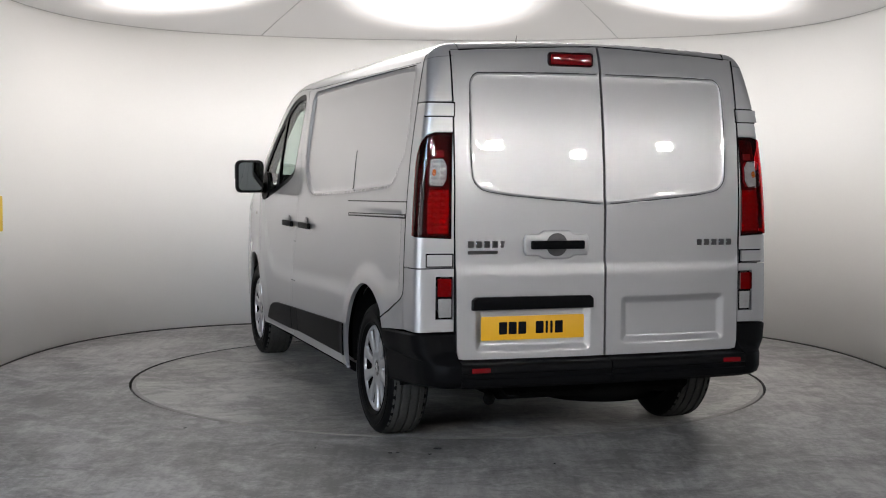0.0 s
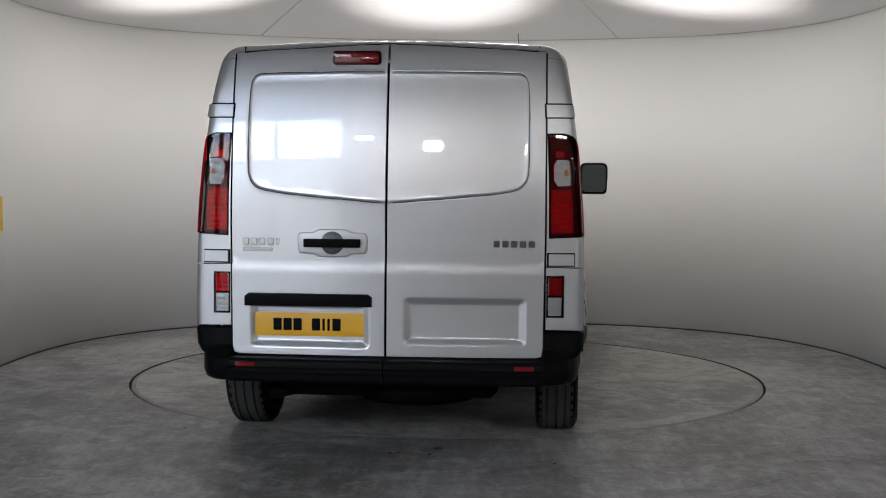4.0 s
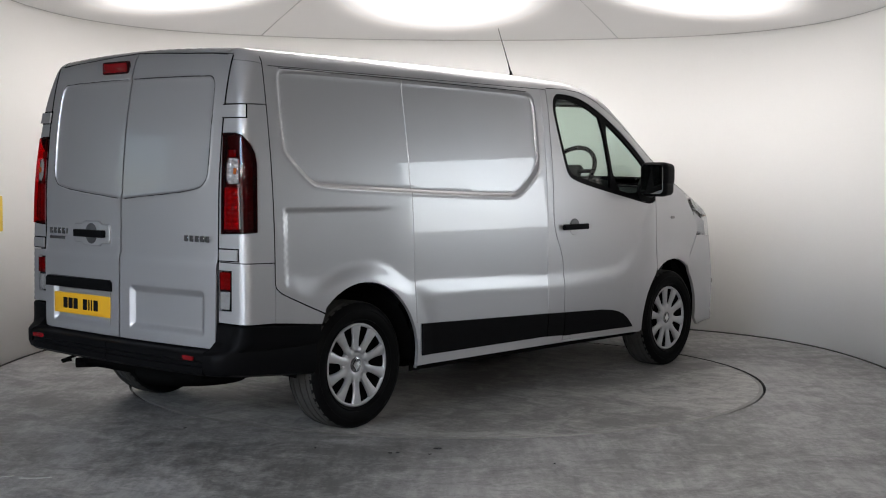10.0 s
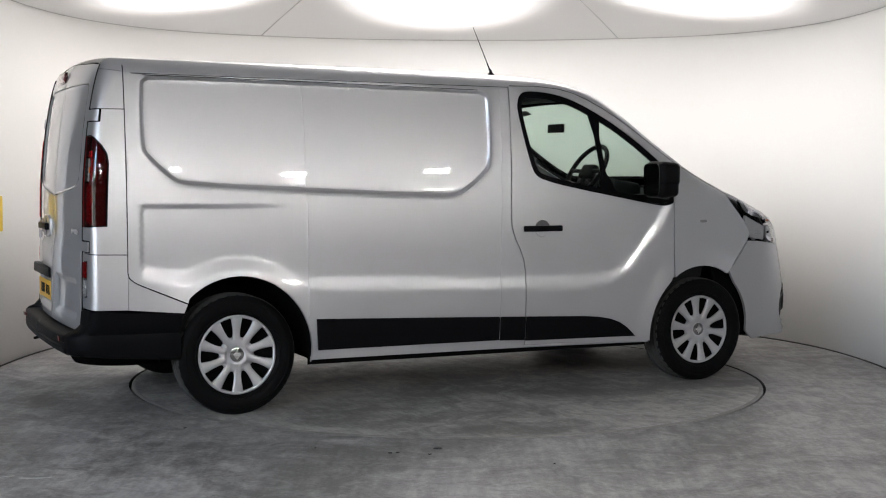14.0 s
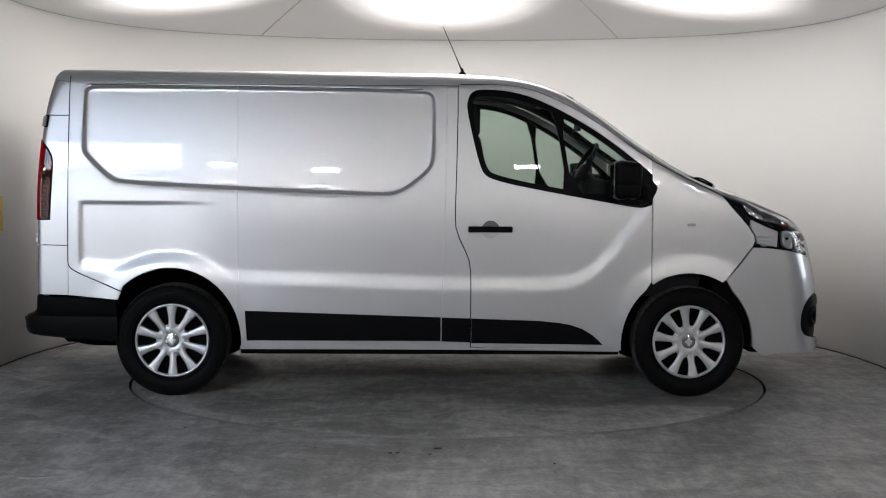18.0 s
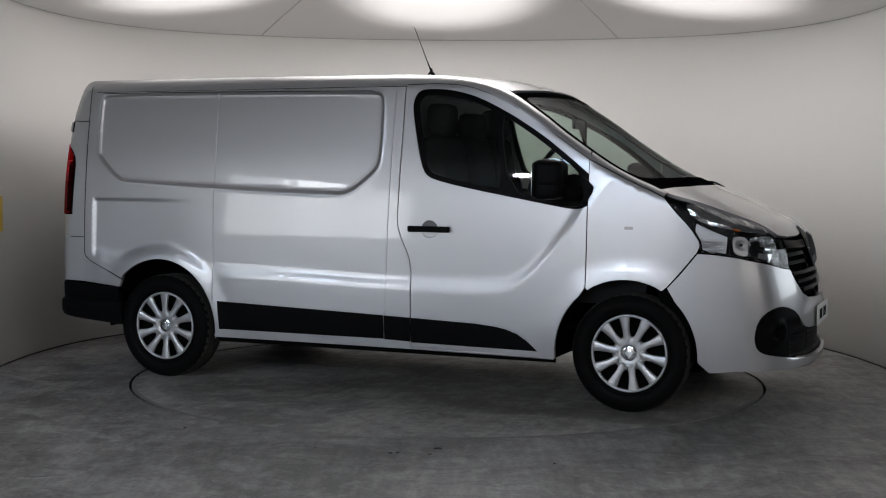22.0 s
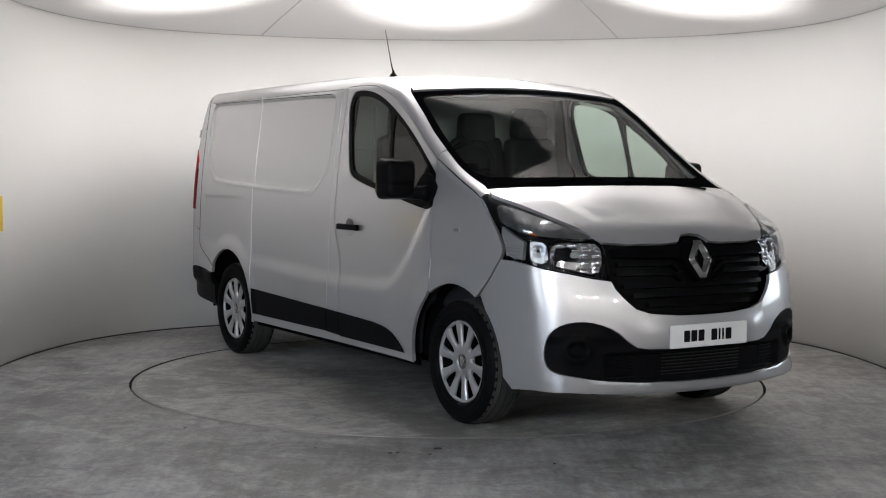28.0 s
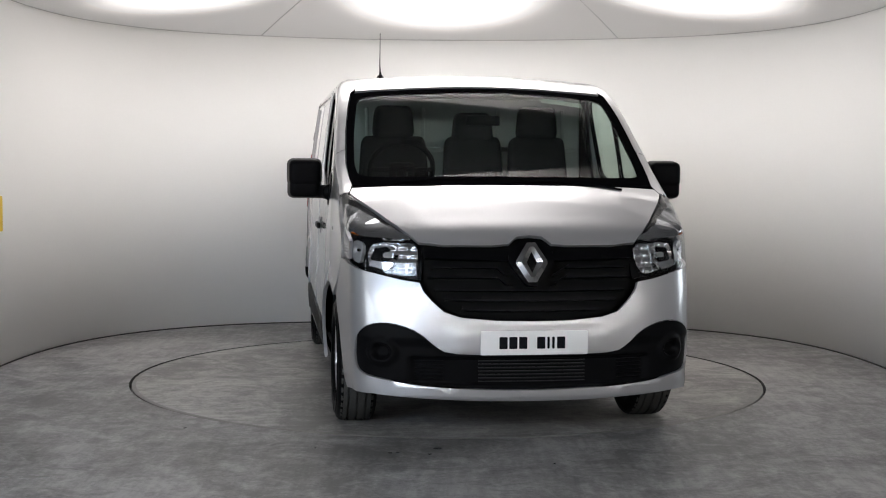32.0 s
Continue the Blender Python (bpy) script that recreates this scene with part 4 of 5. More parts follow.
TAIL_LAMP = [(25, 1.527), (38, 1.527), (44, 1.515), (50, 1.475), (54, 1.43), (55.5, 1.38), (55.5, 1.05), (25, 1.040)]
TURN_LENS = [(29, 1.408), (40.5, 1.408), (41.5, 1.39), (41.5, 1.292), (40, 1.280), (29, 1.280)]
LOW_LAMP = [(23.4, 0.865), (35.5, 0.865), (35.5, 0.670), (23.4, 0.670)]
FOG = [(24.0, 0.860), (34.9, 0.860), (34.9, 0.772), (24.0, 0.772)]
REVERSE = [(24.0, 0.767), (34.7, 0.767), (34.2, 0.676), (24.0, 0.676)]
# silver of the handle cups, darkened to carry their shade
CUPGREY = mat("shaded_cup_grey", (0.075, 0.075, 0.078), 0.35, 0.4, grain=0.1, scale=200)
PRISMRED = mat("bright_reflector", (0.55, 0.53, 0.53), 0.22, 0.7, grain=0.5, scale=70)


def pleats(u, v):
    """Small cushions pressed into a lamp's reflector."""
    return 0.006 * np.abs(np.sin(u * 0.55)) * np.abs(np.sin(v * 120))


# dark tone of the line round the rear doors' pressed panel
PANELLINE = mat("panel_line_dark", (0.014, 0.014, 0.015), 0.6, grain=0.2, scale=90)
AMBER = mat("amber_lens", (0.40, 0.09, 0.01), 0.2, coat=0.6)
for s in (-1, 1):
    flank(s)

# sliding door of the left flank: handle, rail and seams
rail = panel("slide_rail", SIDE, 1, [(-2.15, 1.150), (-1.13, 1.128), (-1.13, 1.104), (-2.15, 1.122)], GLOSS, van, lift=0.003, smooth=0, grid=0.02, label="dark slot of the sliding door rail")
part("rail_bar", tube(on(SIDE, 1, [(-2.14, 1.137), (-1.16, 1.117)], 30) + np.array([0, 0.004, 0]), 0.004, 6), PAINT, rail)
part("rail_seam", tube(on(SIDE, 1, [(-2.15, 1.205), (-1.11, 1.188)], 30) + np.array([0, 0.0005, 0]), 0.003, 6), GLOSS, rail)
for pts in (((-1.155, 1.46), (-1.15, 1.25)), ((0.16, 0.90), (0.20, 0.90)), ((0.13, 0.652), (0.226, 0.652))):
    part("door_seam", tube(on(SIDE, 1, pts, 12) + np.array([0, 0.0005, 0]), 0.0022, 6), GLOSS, van)
p, _ = place(SIDE, 1, np.array([-0.14]), np.array([1.012]))
face = pose(-0.14, float(p[0, 1]) + 0.001, 1.012, -90, 0, 0)
grip = part("slide_handle", moved(box((-0.134, -0.018, 0.006), (0.130, 0.018, 0.028), 0.008, 3), face), BLACK, van, "black plastic pull handle")
# the upper half disc again colours in the cup's shade
part("cup_shade", moved(prism([(0.052 * math.cos(radians(a)), -0.052 * math.sin(radians(a))) for a in range(0, 181, 12)], 0.006, 0.002), face), CUPGREY, grip)

# rear doors
TAILPANEL = [(-1.2, 1.817), (0.60, 1.814), (0.645, 1.795), (0.664, 1.745), (0.666, 1.345), (0.65, 1.29), (0.595, 1.249), (0.2, 1.213), (-1.2, 1.0975)]
TAILPANEL = soften(TAILPANEL)
seam_line = spread(TAILPANEL, 0.02)
cut = next(i for i, q in enumerate(seam_line) if q[0] <= 0.008)
seam_line = seam_line[cut:] + seam_line[:cut]
PLATE_BAY = rounded(0.070, 0.508, 0.655, 0.742, 0.03)
BLANK_BAY = rounded(0.078, 0.529, 0.664, 0.765, 0.03)


def tail_relief(bay, deep):
    def relief(u, v):
        u = np.abs(u)
        d, ins = seg_dist(u, v, TAILPANEL)
        h = np.where(ins, -0.007 * step(d / 0.012), 0.002 * step(1 - d / 0.02))
        d, ins = seg_dist(u, v, bay)
        h = h + np.where(ins, -deep * step(d / 0.045), 0)
        h = h + 0.010 * step((0.925 - v) / 0.03)
        d = np.hypot(np.maximum(np.abs(u - 0.25) - 0.12, 0), np.maximum(np.abs(v - 1.012) - 0.03, 0))
        return h
    return relief


for s, bay, deep in ((1, PLATE_BAY, 0.018), (-1, BLANK_BAY, 0.018)):
    loop = [(s * 0.003, 1.948), (s * 0.40, 1.939), (s * 0.733, 1.908), (s * 0.742, 1.5), (s * 0.744, 1.1), (s * 0.738, 0.52), (s * 0.730, 0.484), (s * 0.70, 0.478), (s * 0.003, 0.478)]
    mir = [(s * u, v) for u, v in TAILPANEL]
    mbay = [(s * u, v) for u, v in bay]
    rear_door = panel("rear_door", REAR, 1, loop, PAINT, van, smooth=0, grid=0.04, relief=tail_relief(bay, deep), feature=((mir, (-0.02, -0.008, 0, 0.003, 0.006, 0.009, 0.012)), (mbay, (0, 0.009, 0.018, 0.027, 0.036, 0.045))))
    part("shut_and_recess_line", tube(on(REAR, 1, [(s * 0.7405, 1.905), (s * 0.7435, 1.5), (s * 0.7455, 1.1), (s * 0.740, 0.50)], 60), 0.0042, 6), SEAMDARK, van, smooth=True)
    part("panel_seam", tube(on(REAR, 1, [(s * u, v) for u, v in seam_line if u > 0.008], 150) + np.array([0.0005, 0, 0]), 0.0028, 6), PANELLINE, rear_door, "thin dark line round the pressed panel", smooth=True)
    if s > 0:
        tail_door = rear_door
    else:
        blank_door = rear_door
part("roof_edge", tube(on(REAR, 1, [(-0.735, 1.910), (0, 1.949), (0.735, 1.910)], 30) + np.array([0.004, 0, 0.001]), 0.0035, 8), SEAMDARK, van, smooth=True)


def tail_pose(y, z, off=0.0):
    """A frame on the rear doors: x to the van's right as seen from behind, y up, z outward."""
    p, _ = place(REAR, 1, np.array([float(y)]), np.array([float(z)]))
    return Matrix.Translation((float(p[0, 0]) - off, y, z)) @ Matrix(((0, 0, -1, 0), (-1, 0, 0, 0), (0, 1, 0, 0), (0, 0, 0, 1)))


garnish = part("plate_garnish", moved(prism([(-0.303, -0.030), (-0.303, 0.016), (-0.285, 0.030), (0.285, 0.030), (0.303, 0.016), (0.303, -0.030)], 0.032, 0.008), tail_pose(0.367, 0.741, 0.0)), BLACK, tail_door, "black plastic plate-lamp garnish")
plate = part("rear_plate", moved(prism(rounded(-0.260, -0.0555, 0.260, 0.0555, 0.008), 0.004, 0.001), tail_pose(0.363, 0.624, 0.0)), YELLOW, van, "yellow number plate")
ink_bars("plate_bar", plate, tail_pose(0.363, 0.624, 0.004), PLATE_BARS, 0.058, INK, 0.001)
# handle
hp = tail_pose(0.252, 1.010, 0.0)
bez = [(-0.165, -0.03), (-0.155, -0.05), (-0.09, -0.052), (-0.065, -0.066), (0.065, -0.066), (0.09, -0.052), (0.155, -0.05), (0.165, -0.03), (0.165, 0.03), (0.155, 0.048), (0.09, 0.05), (0.065, 0.066), (-0.065, 0.066), (-0.09, 0.05), (-0.155, 0.048), (-0.165, 0.03)]
bezel = part("handle_bezel", moved(prism(bez, 0.014, 0.008, 3), hp), PAINT, tail_door, "silver handle surround")
part("handle_boss", moved(revolve([(0.001, 0.016), (0.050, 0.017), (0.056, 0.013)], 32), hp), CUPGREY, bezel)
part("tail_handle", moved(box((-0.134, -0.020, 0.014), (0.134, 0.020, 0.040), 0.008, 3), hp), BLACK, tail_door, "black plastic pull handle")
part("key_lock", moved(revolve([(0.001, 0.008), (0.008, 0.008), (0.010, 0.0)], 16), tail_pose(0.20, 0.50, 0.0)), CHROME, tail_door)
# badges as plain bright shapes
for k in range(6):
    part("badge", moved(box((-0.1165 + k * 0.040, -0.016, 0.0), (-0.1165 + k * 0.040 + 0.028, 0.016, 0.004), 0.0015, 1), tail_pose(0.569, 1.013, 0.0)), BADGE, tail_door, "chrome badge shape")
part("badge", moved(box((-0.1165, -0.008, 0.0), (0.075, 0.008, 0.002), 0.0008, 1), tail_pose(0.569, 0.976, 0.0)), BADGE, tail_door, "thin bright badge line")
for k in range(7):
    part("badge", moved(box((-0.139 + k * 0.041, -0.015, 0.0), (-0.139 + k * 0.041 + 0.029, 0.015, 0.004), 0.0015, 1), tail_pose(-0.559, 1.012, 0.0)), BADGE, blank_door, "chrome badge shape")
bl = part("high_brake_lamp", moved(prism(rounded(-0.116, -0.034, 0.116, 0.034, 0.016), 0.014, 0.005), tail_pose(0.151, 1.880, 0.0)), DEEPRED, tail_door, "dark red high brake lamp")
part("brake_lens", moved(prism(rounded(-0.104, -0.024, 0.104, 0.024, 0.010), 0.003, 0.001), tail_pose(0.151, 1.880, 0.014)), RED, bl)

# rear bumper: a moulding swept round the tail

def tail_path(s):
    """Half the plan line of the tail at bumper height, from the wheel arch to the middle."""
    a = on(SIDE, s, [(-1.868, 0.56), (-2.15, 0.56)], 12)
    b = on(CORNER, s, [(74, 0.56), (22, 0.56)], 14)
    c = on(REAR, 1, [(s * 0.72, 0.56), (s * 0.003, 0.56)], 14)
    return np.concatenate([a, b, c])


BUMP_PLAN = [(-1.868, 0.918), (-2.00, 0.912), (-2.15, 0.905), (-2.26, 0.896), (-2.34, 0.880), (-2.40, 0.850), (-2.438, 0.80), (-2.455, 0.72), (-2.472, 0.5), (-2.48, 0.25), (-2.483, 0.003)]


def sweep(name, top, low, profile, material, parent, label=""):
    """Skins rows of points between two plan lines: profile(i) lists (share of the lower line, outward, height)."""
    n = len(top)
    verts, faces = [], []
    t = np.gradient(low[:, :2], axis=0)
    t /= np.linalg.norm(t, axis=1)[:, None]
    o = np.stack([t[:, 1], -t[:, 0]], 1)
    if (o * (low[:, :2] - np.array([-1.6, 0]))).sum() < 0:
        o = -o
    m = len(profile(0))
    for i in range(n):
        for w, d, z in profile(i):
            q = top[i, :2] * (1 - w) + low[i, :2] * w + o[i] * d
            verts.append((q[0], q[1], z))
    for i in range(n - 1):
        for j in range(m - 1):
            faces.append((i * m + j, i * m + j + 1, (i + 1) * m + j + 1, (i + 1) * m + j))
    faces += [tuple(range(m)), tuple(range((n - 1) * m, n * m))]
    me = finish(name, verts, faces, material, parent, label, smooth=False)
    bm = bmesh.new()
    bm.from_mesh(me.data)
    bmesh.ops.recalc_face_normals(bm, faces=bm.faces[:])
    for f in bm.faces:
        f.smooth = True
    bm.to_mesh(me.data)
    bm.free()
    me.data.set_sharp_from_angle(angle=radians(38))
    return me


for s in (-1, 1):
    pts = path(tail_path(s), 60)
    low = path([(x, s * y, 0.45) for x, y in BUMP_PLAN], 60)
    k = next(i for i in range(60) if abs(pts[i, 1]) < 0.745)
    hang = lambda i: 0.322 + 0.035 * min(1, i / 22)
    lip = lambda i: 0.604 - 0.024 * max(0, 1 - i / 20)
    corner = sweep("bumper_corner", pts[:k + 1], low[:k + 1], lambda i: [(0, -0.004, lip(i)), (0, 0.006, lip(i) - 0.008), (0.1, 0.004, 0.52), (0.5, 0.0, 0.488), (0.92, -0.002, 0.475), (1, 0.002, 0.462),
                                                                      (1, 0.002, 0.40), (1, -0.010, hang(i) + 0.012), (1, -0.03, hang(i)), (1, -0.12, hang(i) + 0.01)], BLACK, van, "black plastic bumper corner")
    beam = sweep("bumper_step", pts[k:], low[k:], lambda i: [(0, -0.03, 0.472), (0.8, 0.0, 0.470), (1, -0.002, 0.464), (1, 0.002, 0.458), (1, 0.003, 0.430), (1, -0.006, 0.424), (1, -0.006, 0.406), (1, 0.003, 0.400), (1, 0.0, 0.372), (1, -0.02, 0.357), (1, -0.14, 0.365)],
                 BLACK, van, "black plastic bumper with a flat step")
    part("reflector", moved(prism(rounded(-0.046, -0.011, 0.046, 0.011, 0.004, 2), 0.004, 0.001), Matrix.Translation((-2.467, s * 0.652, 0.443)) @ Matrix(((0, 0, -1, 0), (-1, 0, 0, 0), (0, 1, 0, 0), (0, 0, 0, 1))) @ pose(0, 0, 0, 0, 4 * s, 0)), RED, beam, "small red bumper reflector")

# roof with shallow stiffening ribs
def roof_relief(u, v):
    return -0.002 * (0.5 + 0.5 * np.cos(v * 2 * math.pi / 0.28)) * step((-0.15 - u) / 0.2) * step((u + 1.9) / 0.4)


panel("roof", TOP, 1, [(-2.252, -0.70), (-2.262, -0.4), (-2.266, 0), (-2.262, 0.4), (-2.252, 0.70), (0.60, 0.705), (0.74, 0.735), (0.785, 0.75), (0.83, 0.5), (0.85, 0.25), (0.855, 0), (0.85, -0.25), (0.83, -0.5), (0.785, -0.75), (0.74, -0.735), (0.60, -0.705)],
      PAINT, van, smooth=0, grid=0.045, edge=0.02, relief=roof_relief)
WS = [(0.80, 0.77), (0.842, 0.5), (0.862, 0.25), (0.868, 0), (0.862, -0.25), (0.842, -0.5), (0.80, -0.77)] + [(x, -y + 0.004) for x, y in WS_EDGE[1:]] + [(1.72, -0.68), (1.775, -0.47), (1.81, -0.2), (1.818, 0), (1.81, 0.2), (1.775, 0.47), (1.72, 0.68)] + [(x, y - 0.004) for x, y in WS_EDGE[:0:-1]]
WSG = inset(WS, 0.045)
WSG = [(x - 0.06 if x > 1.5 else x, y) for x, y in WSG]
panel("windscreen_band", TOP, 1, WS, BAND, van, holes=(WSG,), smooth=0, lift=-0.004, gap=0.002, hole_smooth=2, label="black ceramic border of the windscreen")
panel("windscreen", TOP, 1, inset(WS, 0.03), SCREEN, van, smooth=0, lift=-0.010, grid=0.045, depth=0.004, label="clear laminated windscreen")
for a, b in (((1.79, 0.62), (1.80, 0.02)), ((1.745, -0.10), (1.735, -0.62))):
    w = on(TOP, 1, [a, ((a[0] + b[0]) / 2 - 0.02, (a[1] + b[1]) / 2), b], 14)
    part("wiper", tube(w + np.array([0, 0, 0.004]), 0.006, 6), BAND, van, "black wiper blade")

# bonnet
NOTCH = [(2.372, 0.105), (2.345, 0.062), (2.340, 0.0), (2.345, -0.062), (2.372, -0.105)]
B_EDGE = [(1.70, 0.828), (1.76, 0.842), (1.90, 0.79), (2.03, 0.725), (2.15, 0.665), (2.24, 0.61), (2.31, 0.545)]
BONNET = [(1.70, -0.825), (1.735, -0.68), (1.788, -0.47), (1.822, -0.2), (1.83, 0), (1.822, 0.2), (1.788, 0.47), (1.735, 0.68)] + B_EDGE + [(2.345, 0.42), (2.362, 0.30), (2.372, 0.20)] + NOTCH + [(2.372, -0.20), (2.362, -0.30), (2.345, -0.42)] + [(x, -y) for x, y in B_EDGE[::-1]]


def bonnet_relief(u, v):
    return 0.006 * step((np.abs(v) - 0.42 - 0.12 * (2.3 - u)) / 0.12) * step((2.30 - u) / 0.2) * step((u - 1.8) / 0.1)


panel("bonnet", TOP, 1, BONNET, PAINT, van, smooth=0, relief=bonnet_relief, edge=0.02, grid=0.03)

# nose: headlamps, grille, bumper
HL_TOP = to_nose(on(TOP, 1, B_EDGE, 24))
HL_BACK = to_nose(on(SIDE, 1, LAMP_BACK, 14))
HL_LOW = [(47.5, 0.905), (43, 0.890), (39.5, 0.872), (34.5, 0.852), (28.8, 0.826), (25.2, 0.815)]
HL = HL_TOP[::-1] + HL_BACK[1:] + HL_LOW + [(25.0, 0.90)]


def facets(u, v):
    bowl = np.hypot((u - 35.0) * 0.0192, v - 0.925)
    return 0.012 * np.abs(np.sin(u * 1.1)) * np.abs(np.sin(v * 75)) - 0.02 - 0.03 * step(1 - bowl / 0.10)


for s in (-1, 1):
    lamp = panel("headlamp", NOSE, s, HL, LENS, van, smooth=0, edge=0.015, label="clear headlamp with chrome reflectors")
    panel("lamp_housing", NOSE, s, inset(HL, 0.0), GLOSS, lamp, smooth=0, lift=-0.06, gap=0.004, depth=0.01, edge=0.02)
    main = [(26.6, 0.992), (31, 1.003), (36, 1.000), (38.0, 0.985), (38.6, 0.93), (37.8, 0.880), (33, 0.858), (27.5, 0.836), (26.0, 0.90)]
    panel("reflector", NOSE, s, main, BOWL, lamp, smooth=1, lift=-0.030, relief=facets, grid=0.014, edge=0.014, label="faceted chrome reflector bowl")
    panel("bulb_shade", NOSE, s, [(31.5, 0.955), (34, 0.955), (34, 0.922), (31.5, 0.922)], CHROME, lamp, smooth=2, lift=-0.022, grid=0.02, edge=0.008)
    panel("low_reflector", NOSE, s, [(31.0, 0.902), (36.5, 0.915), (37.2, 0.884), (32.5, 0.862)], CHROME, lamp, smooth=0, lift=-0.020, grid=0.02, edge=0.012, label="plain bright lower reflector")
    panel("side_lamp", NOSE, s, [(38.9, 0.998), (42.8, 1.010), (43.2, 0.965), (42.8, 0.905), (39.4, 0.888), (39.3, 0.94)], WHEEL, lamp, smooth=1, lift=-0.026, grid=0.014, edge=0.012, relief=lambda u, v: -0.02 * step(1 - np.hypot((u - 40.9) * 0.0192, v - 0.955) / 0.036), label="small silver side lamp bowl")
    panel("side_bulb", NOSE, s, [(40.9 + 0.6 * math.cos(radians(a)), 0.957 + 0.011 * math.sin(radians(a))) for a in range(0, 360, 30)], SMOKE, lamp, smooth=0, lift=-0.030, grid=0.02, edge=0.006)
    panel("side_marker", NOSE, s, [(44.2, 1.000), (47.5, 1.035), (51.0, 1.075), (51.3, 1.03), (50.0, 0.975), (49.6, 0.925), (44.6, 0.905)], WHEEL, lamp, smooth=0, lift=-0.014, relief=lambda u, v: 0.0025 * np.sin(v * 420) * step((0.99 - v) / 0.02) * step((u - 45.2) / 0.4), grid=0.0055, edge=0.008, label="ribbed grey side marker")
    brow = [(26.2, 1.012), (30.5, 1.049), (36, 1.087), (42, 1.127), (47, 1.157), (51, 1.180), (53.6, 1.178), (52.0, 1.100), (49, 1.068), (43.5, 1.034), (36, 1.018)]
    panel("indicator", NOSE, s, brow, PRISM, lamp, smooth=1, lift=-0.016, relief=lambda u, v: 0.010 * np.abs(np.sin(u * 0.45 + v * 9)) + 0.004 * np.sin(v * 60), grid=0.012, edge=0.012, label="iridescent chrome indicator under the lamp's brow")
    panel("indicator_bulb", NOSE, s, [(41, 1.040), (43, 1.052), (43.5, 1.040), (41.5, 1.030)], AMBER, lamp, smooth=1, lift=-0.004, grid=0.02, edge=0.01)

G_LOW = [(24.6, 0.812), (23.8, 0.775), (21.9, 0.729), (19.1, 0.675), (15.4, 0.650), (7.9, 0.636), (0, 0.633)]
G_TOP = to_nose(on(TOP, 1, [(2.31, 0.545), (2.345, 0.42), (2.362, 0.30), (2.372, 0.20)] + NOTCH[:3], 20))
half = G_TOP[::-1] + [(25.0, 0.90)] + G_LOW
GR = half + [(-u, v) for u, v in half[::-1][1:-1]]
grille = panel("grille", NOSE, 1, GR, DARKGRILLE, van, smooth=0, lift=-0.055, gap=0.0, depth=0.01, edge=0.02, label="black slatted radiator grille")
for z, w, c in ((0.893, 22.8, 7.8), (0.846, 23.2, 7.4)):
    for s in (-1, 1):  # these dip beside the emblem
        panel("slat", NOSE, s, [(w, z + 0.010), (c + 1.2, z + 0.010), (c - 1.6, z - 0.044), (c - 2.9, z - 0.044), (c, z - 0.006), (c + 0.6, z - 0.010), (w, z - 0.010)], GLOSS, grille, smooth=0, lift=-0.016, gap=0, depth=0.03, grid=0.05)
for z, w in ((0.785, 21.6), (0.738, 19.4), (0.690, 15.6)):
    panel("slat", NOSE, 1, [(-w, z + 0.010), (0, z + 0.008), (w, z + 0.010), (w, z - 0.010), (0, z - 0.012), (-w, z - 0.010)], GLOSS, grille, smooth=0, lift=-0.016, gap=0, depth=0.03, grid=0.05)
band = [(24.3, 0.980), (16, 0.970), (5.0, 0.968), (5.0, 0.918), (16, 0.922), (24.3, 0.928)]
for s in (-1, 1):
    panel("grille_band", NOSE, s, band, GLOSS, grille, smooth=0, lift=-0.004, depth=0.03, label="gloss black band under the bonnet edge")
EMB = [(0, 1.020), (3.1, 1.016), (5.4, 0.955), (5.6, 0.915), (3.2, 0.845), (1.5, 0.800), (0, 0.795)]
EMB = EMB + [(-u, v) for u, v in EMB[::-1][1:-1]]
seat_ = panel("emblem_bed", NOSE, 1, EMB, GLOSS, grille, smooth=1, lift=0.004, depth=0.04, edge=0.02, grid=0.03)
bm = bmesh.new()
outer, ridge, inner = ([(x * a, y * b), (x, y * c), (x, -y * c), (x * a, -y * b), (-x * a, -y * b), (-x, -y * c), (-x, y * c), (-x * a, y * b)]
                       for x, y, a, b, c in ((0.077, 0.098, 0.28, 1, 0.08), (0.052, 0.074, 0.20, 1, 0.06), (0.024, 0.050, 0.06, 1, 0.04)))
rings = [[bm.verts.new((x, y, z)) for x, y in ring] for ring, z in ((outer, 0.0), (outer, 0.008), (ridge, 0.024), (inner, 0.008), (inner, 0.0))]
for a, b in zip(rings, rings[1:]):
    for i in range(8):
        bm.faces.new((a[i], a[(i + 1) % 8], b[(i + 1) % 8], b[i]))
bmesh.ops.recalc_face_normals(bm, faces=bm.faces[:])
part("emblem", moved(bm, Matrix.Translation((2.418, -0.002, 0.910)) @ Matrix(((0, 0, 1, 0), (1, 0, 0, 0), (0, 1, 0, 0), (0, 0, 0, 1))) @ pose(0, 0, 0, -14, 0, 0)), BADGE, seat_, "chrome diamond badge")

MASK = [(0, 0.468), (10, 0.468), (18.4, 0.474), (21, 0.508), (24.2, 0.572), (28, 0.606), (31.8, 0.617), (35.3, 0.603), (37.8, 0.565), (38.9, 0.51), (39.2, 0.44), (38.4, 0.385), (36.5, 0.362), (33.4, 0.350), (27.9, 0.330), (17.4, 0.311), (7.7, 0.304), (0, 0.302)]
MASK = MASK + [(-u, v) for u, v in MASK[::-1][1:-1]]
SEAM = to_nose(on(SIDE, 1, [(1.768, 0.712), (1.845, 0.805), (1.925, 0.908)], 8))
ARCHN = to_nose(on(SIDE, 1, [p for p in ARCH_F if 1.78 < p[0] and p[1] > 0.26], 14))
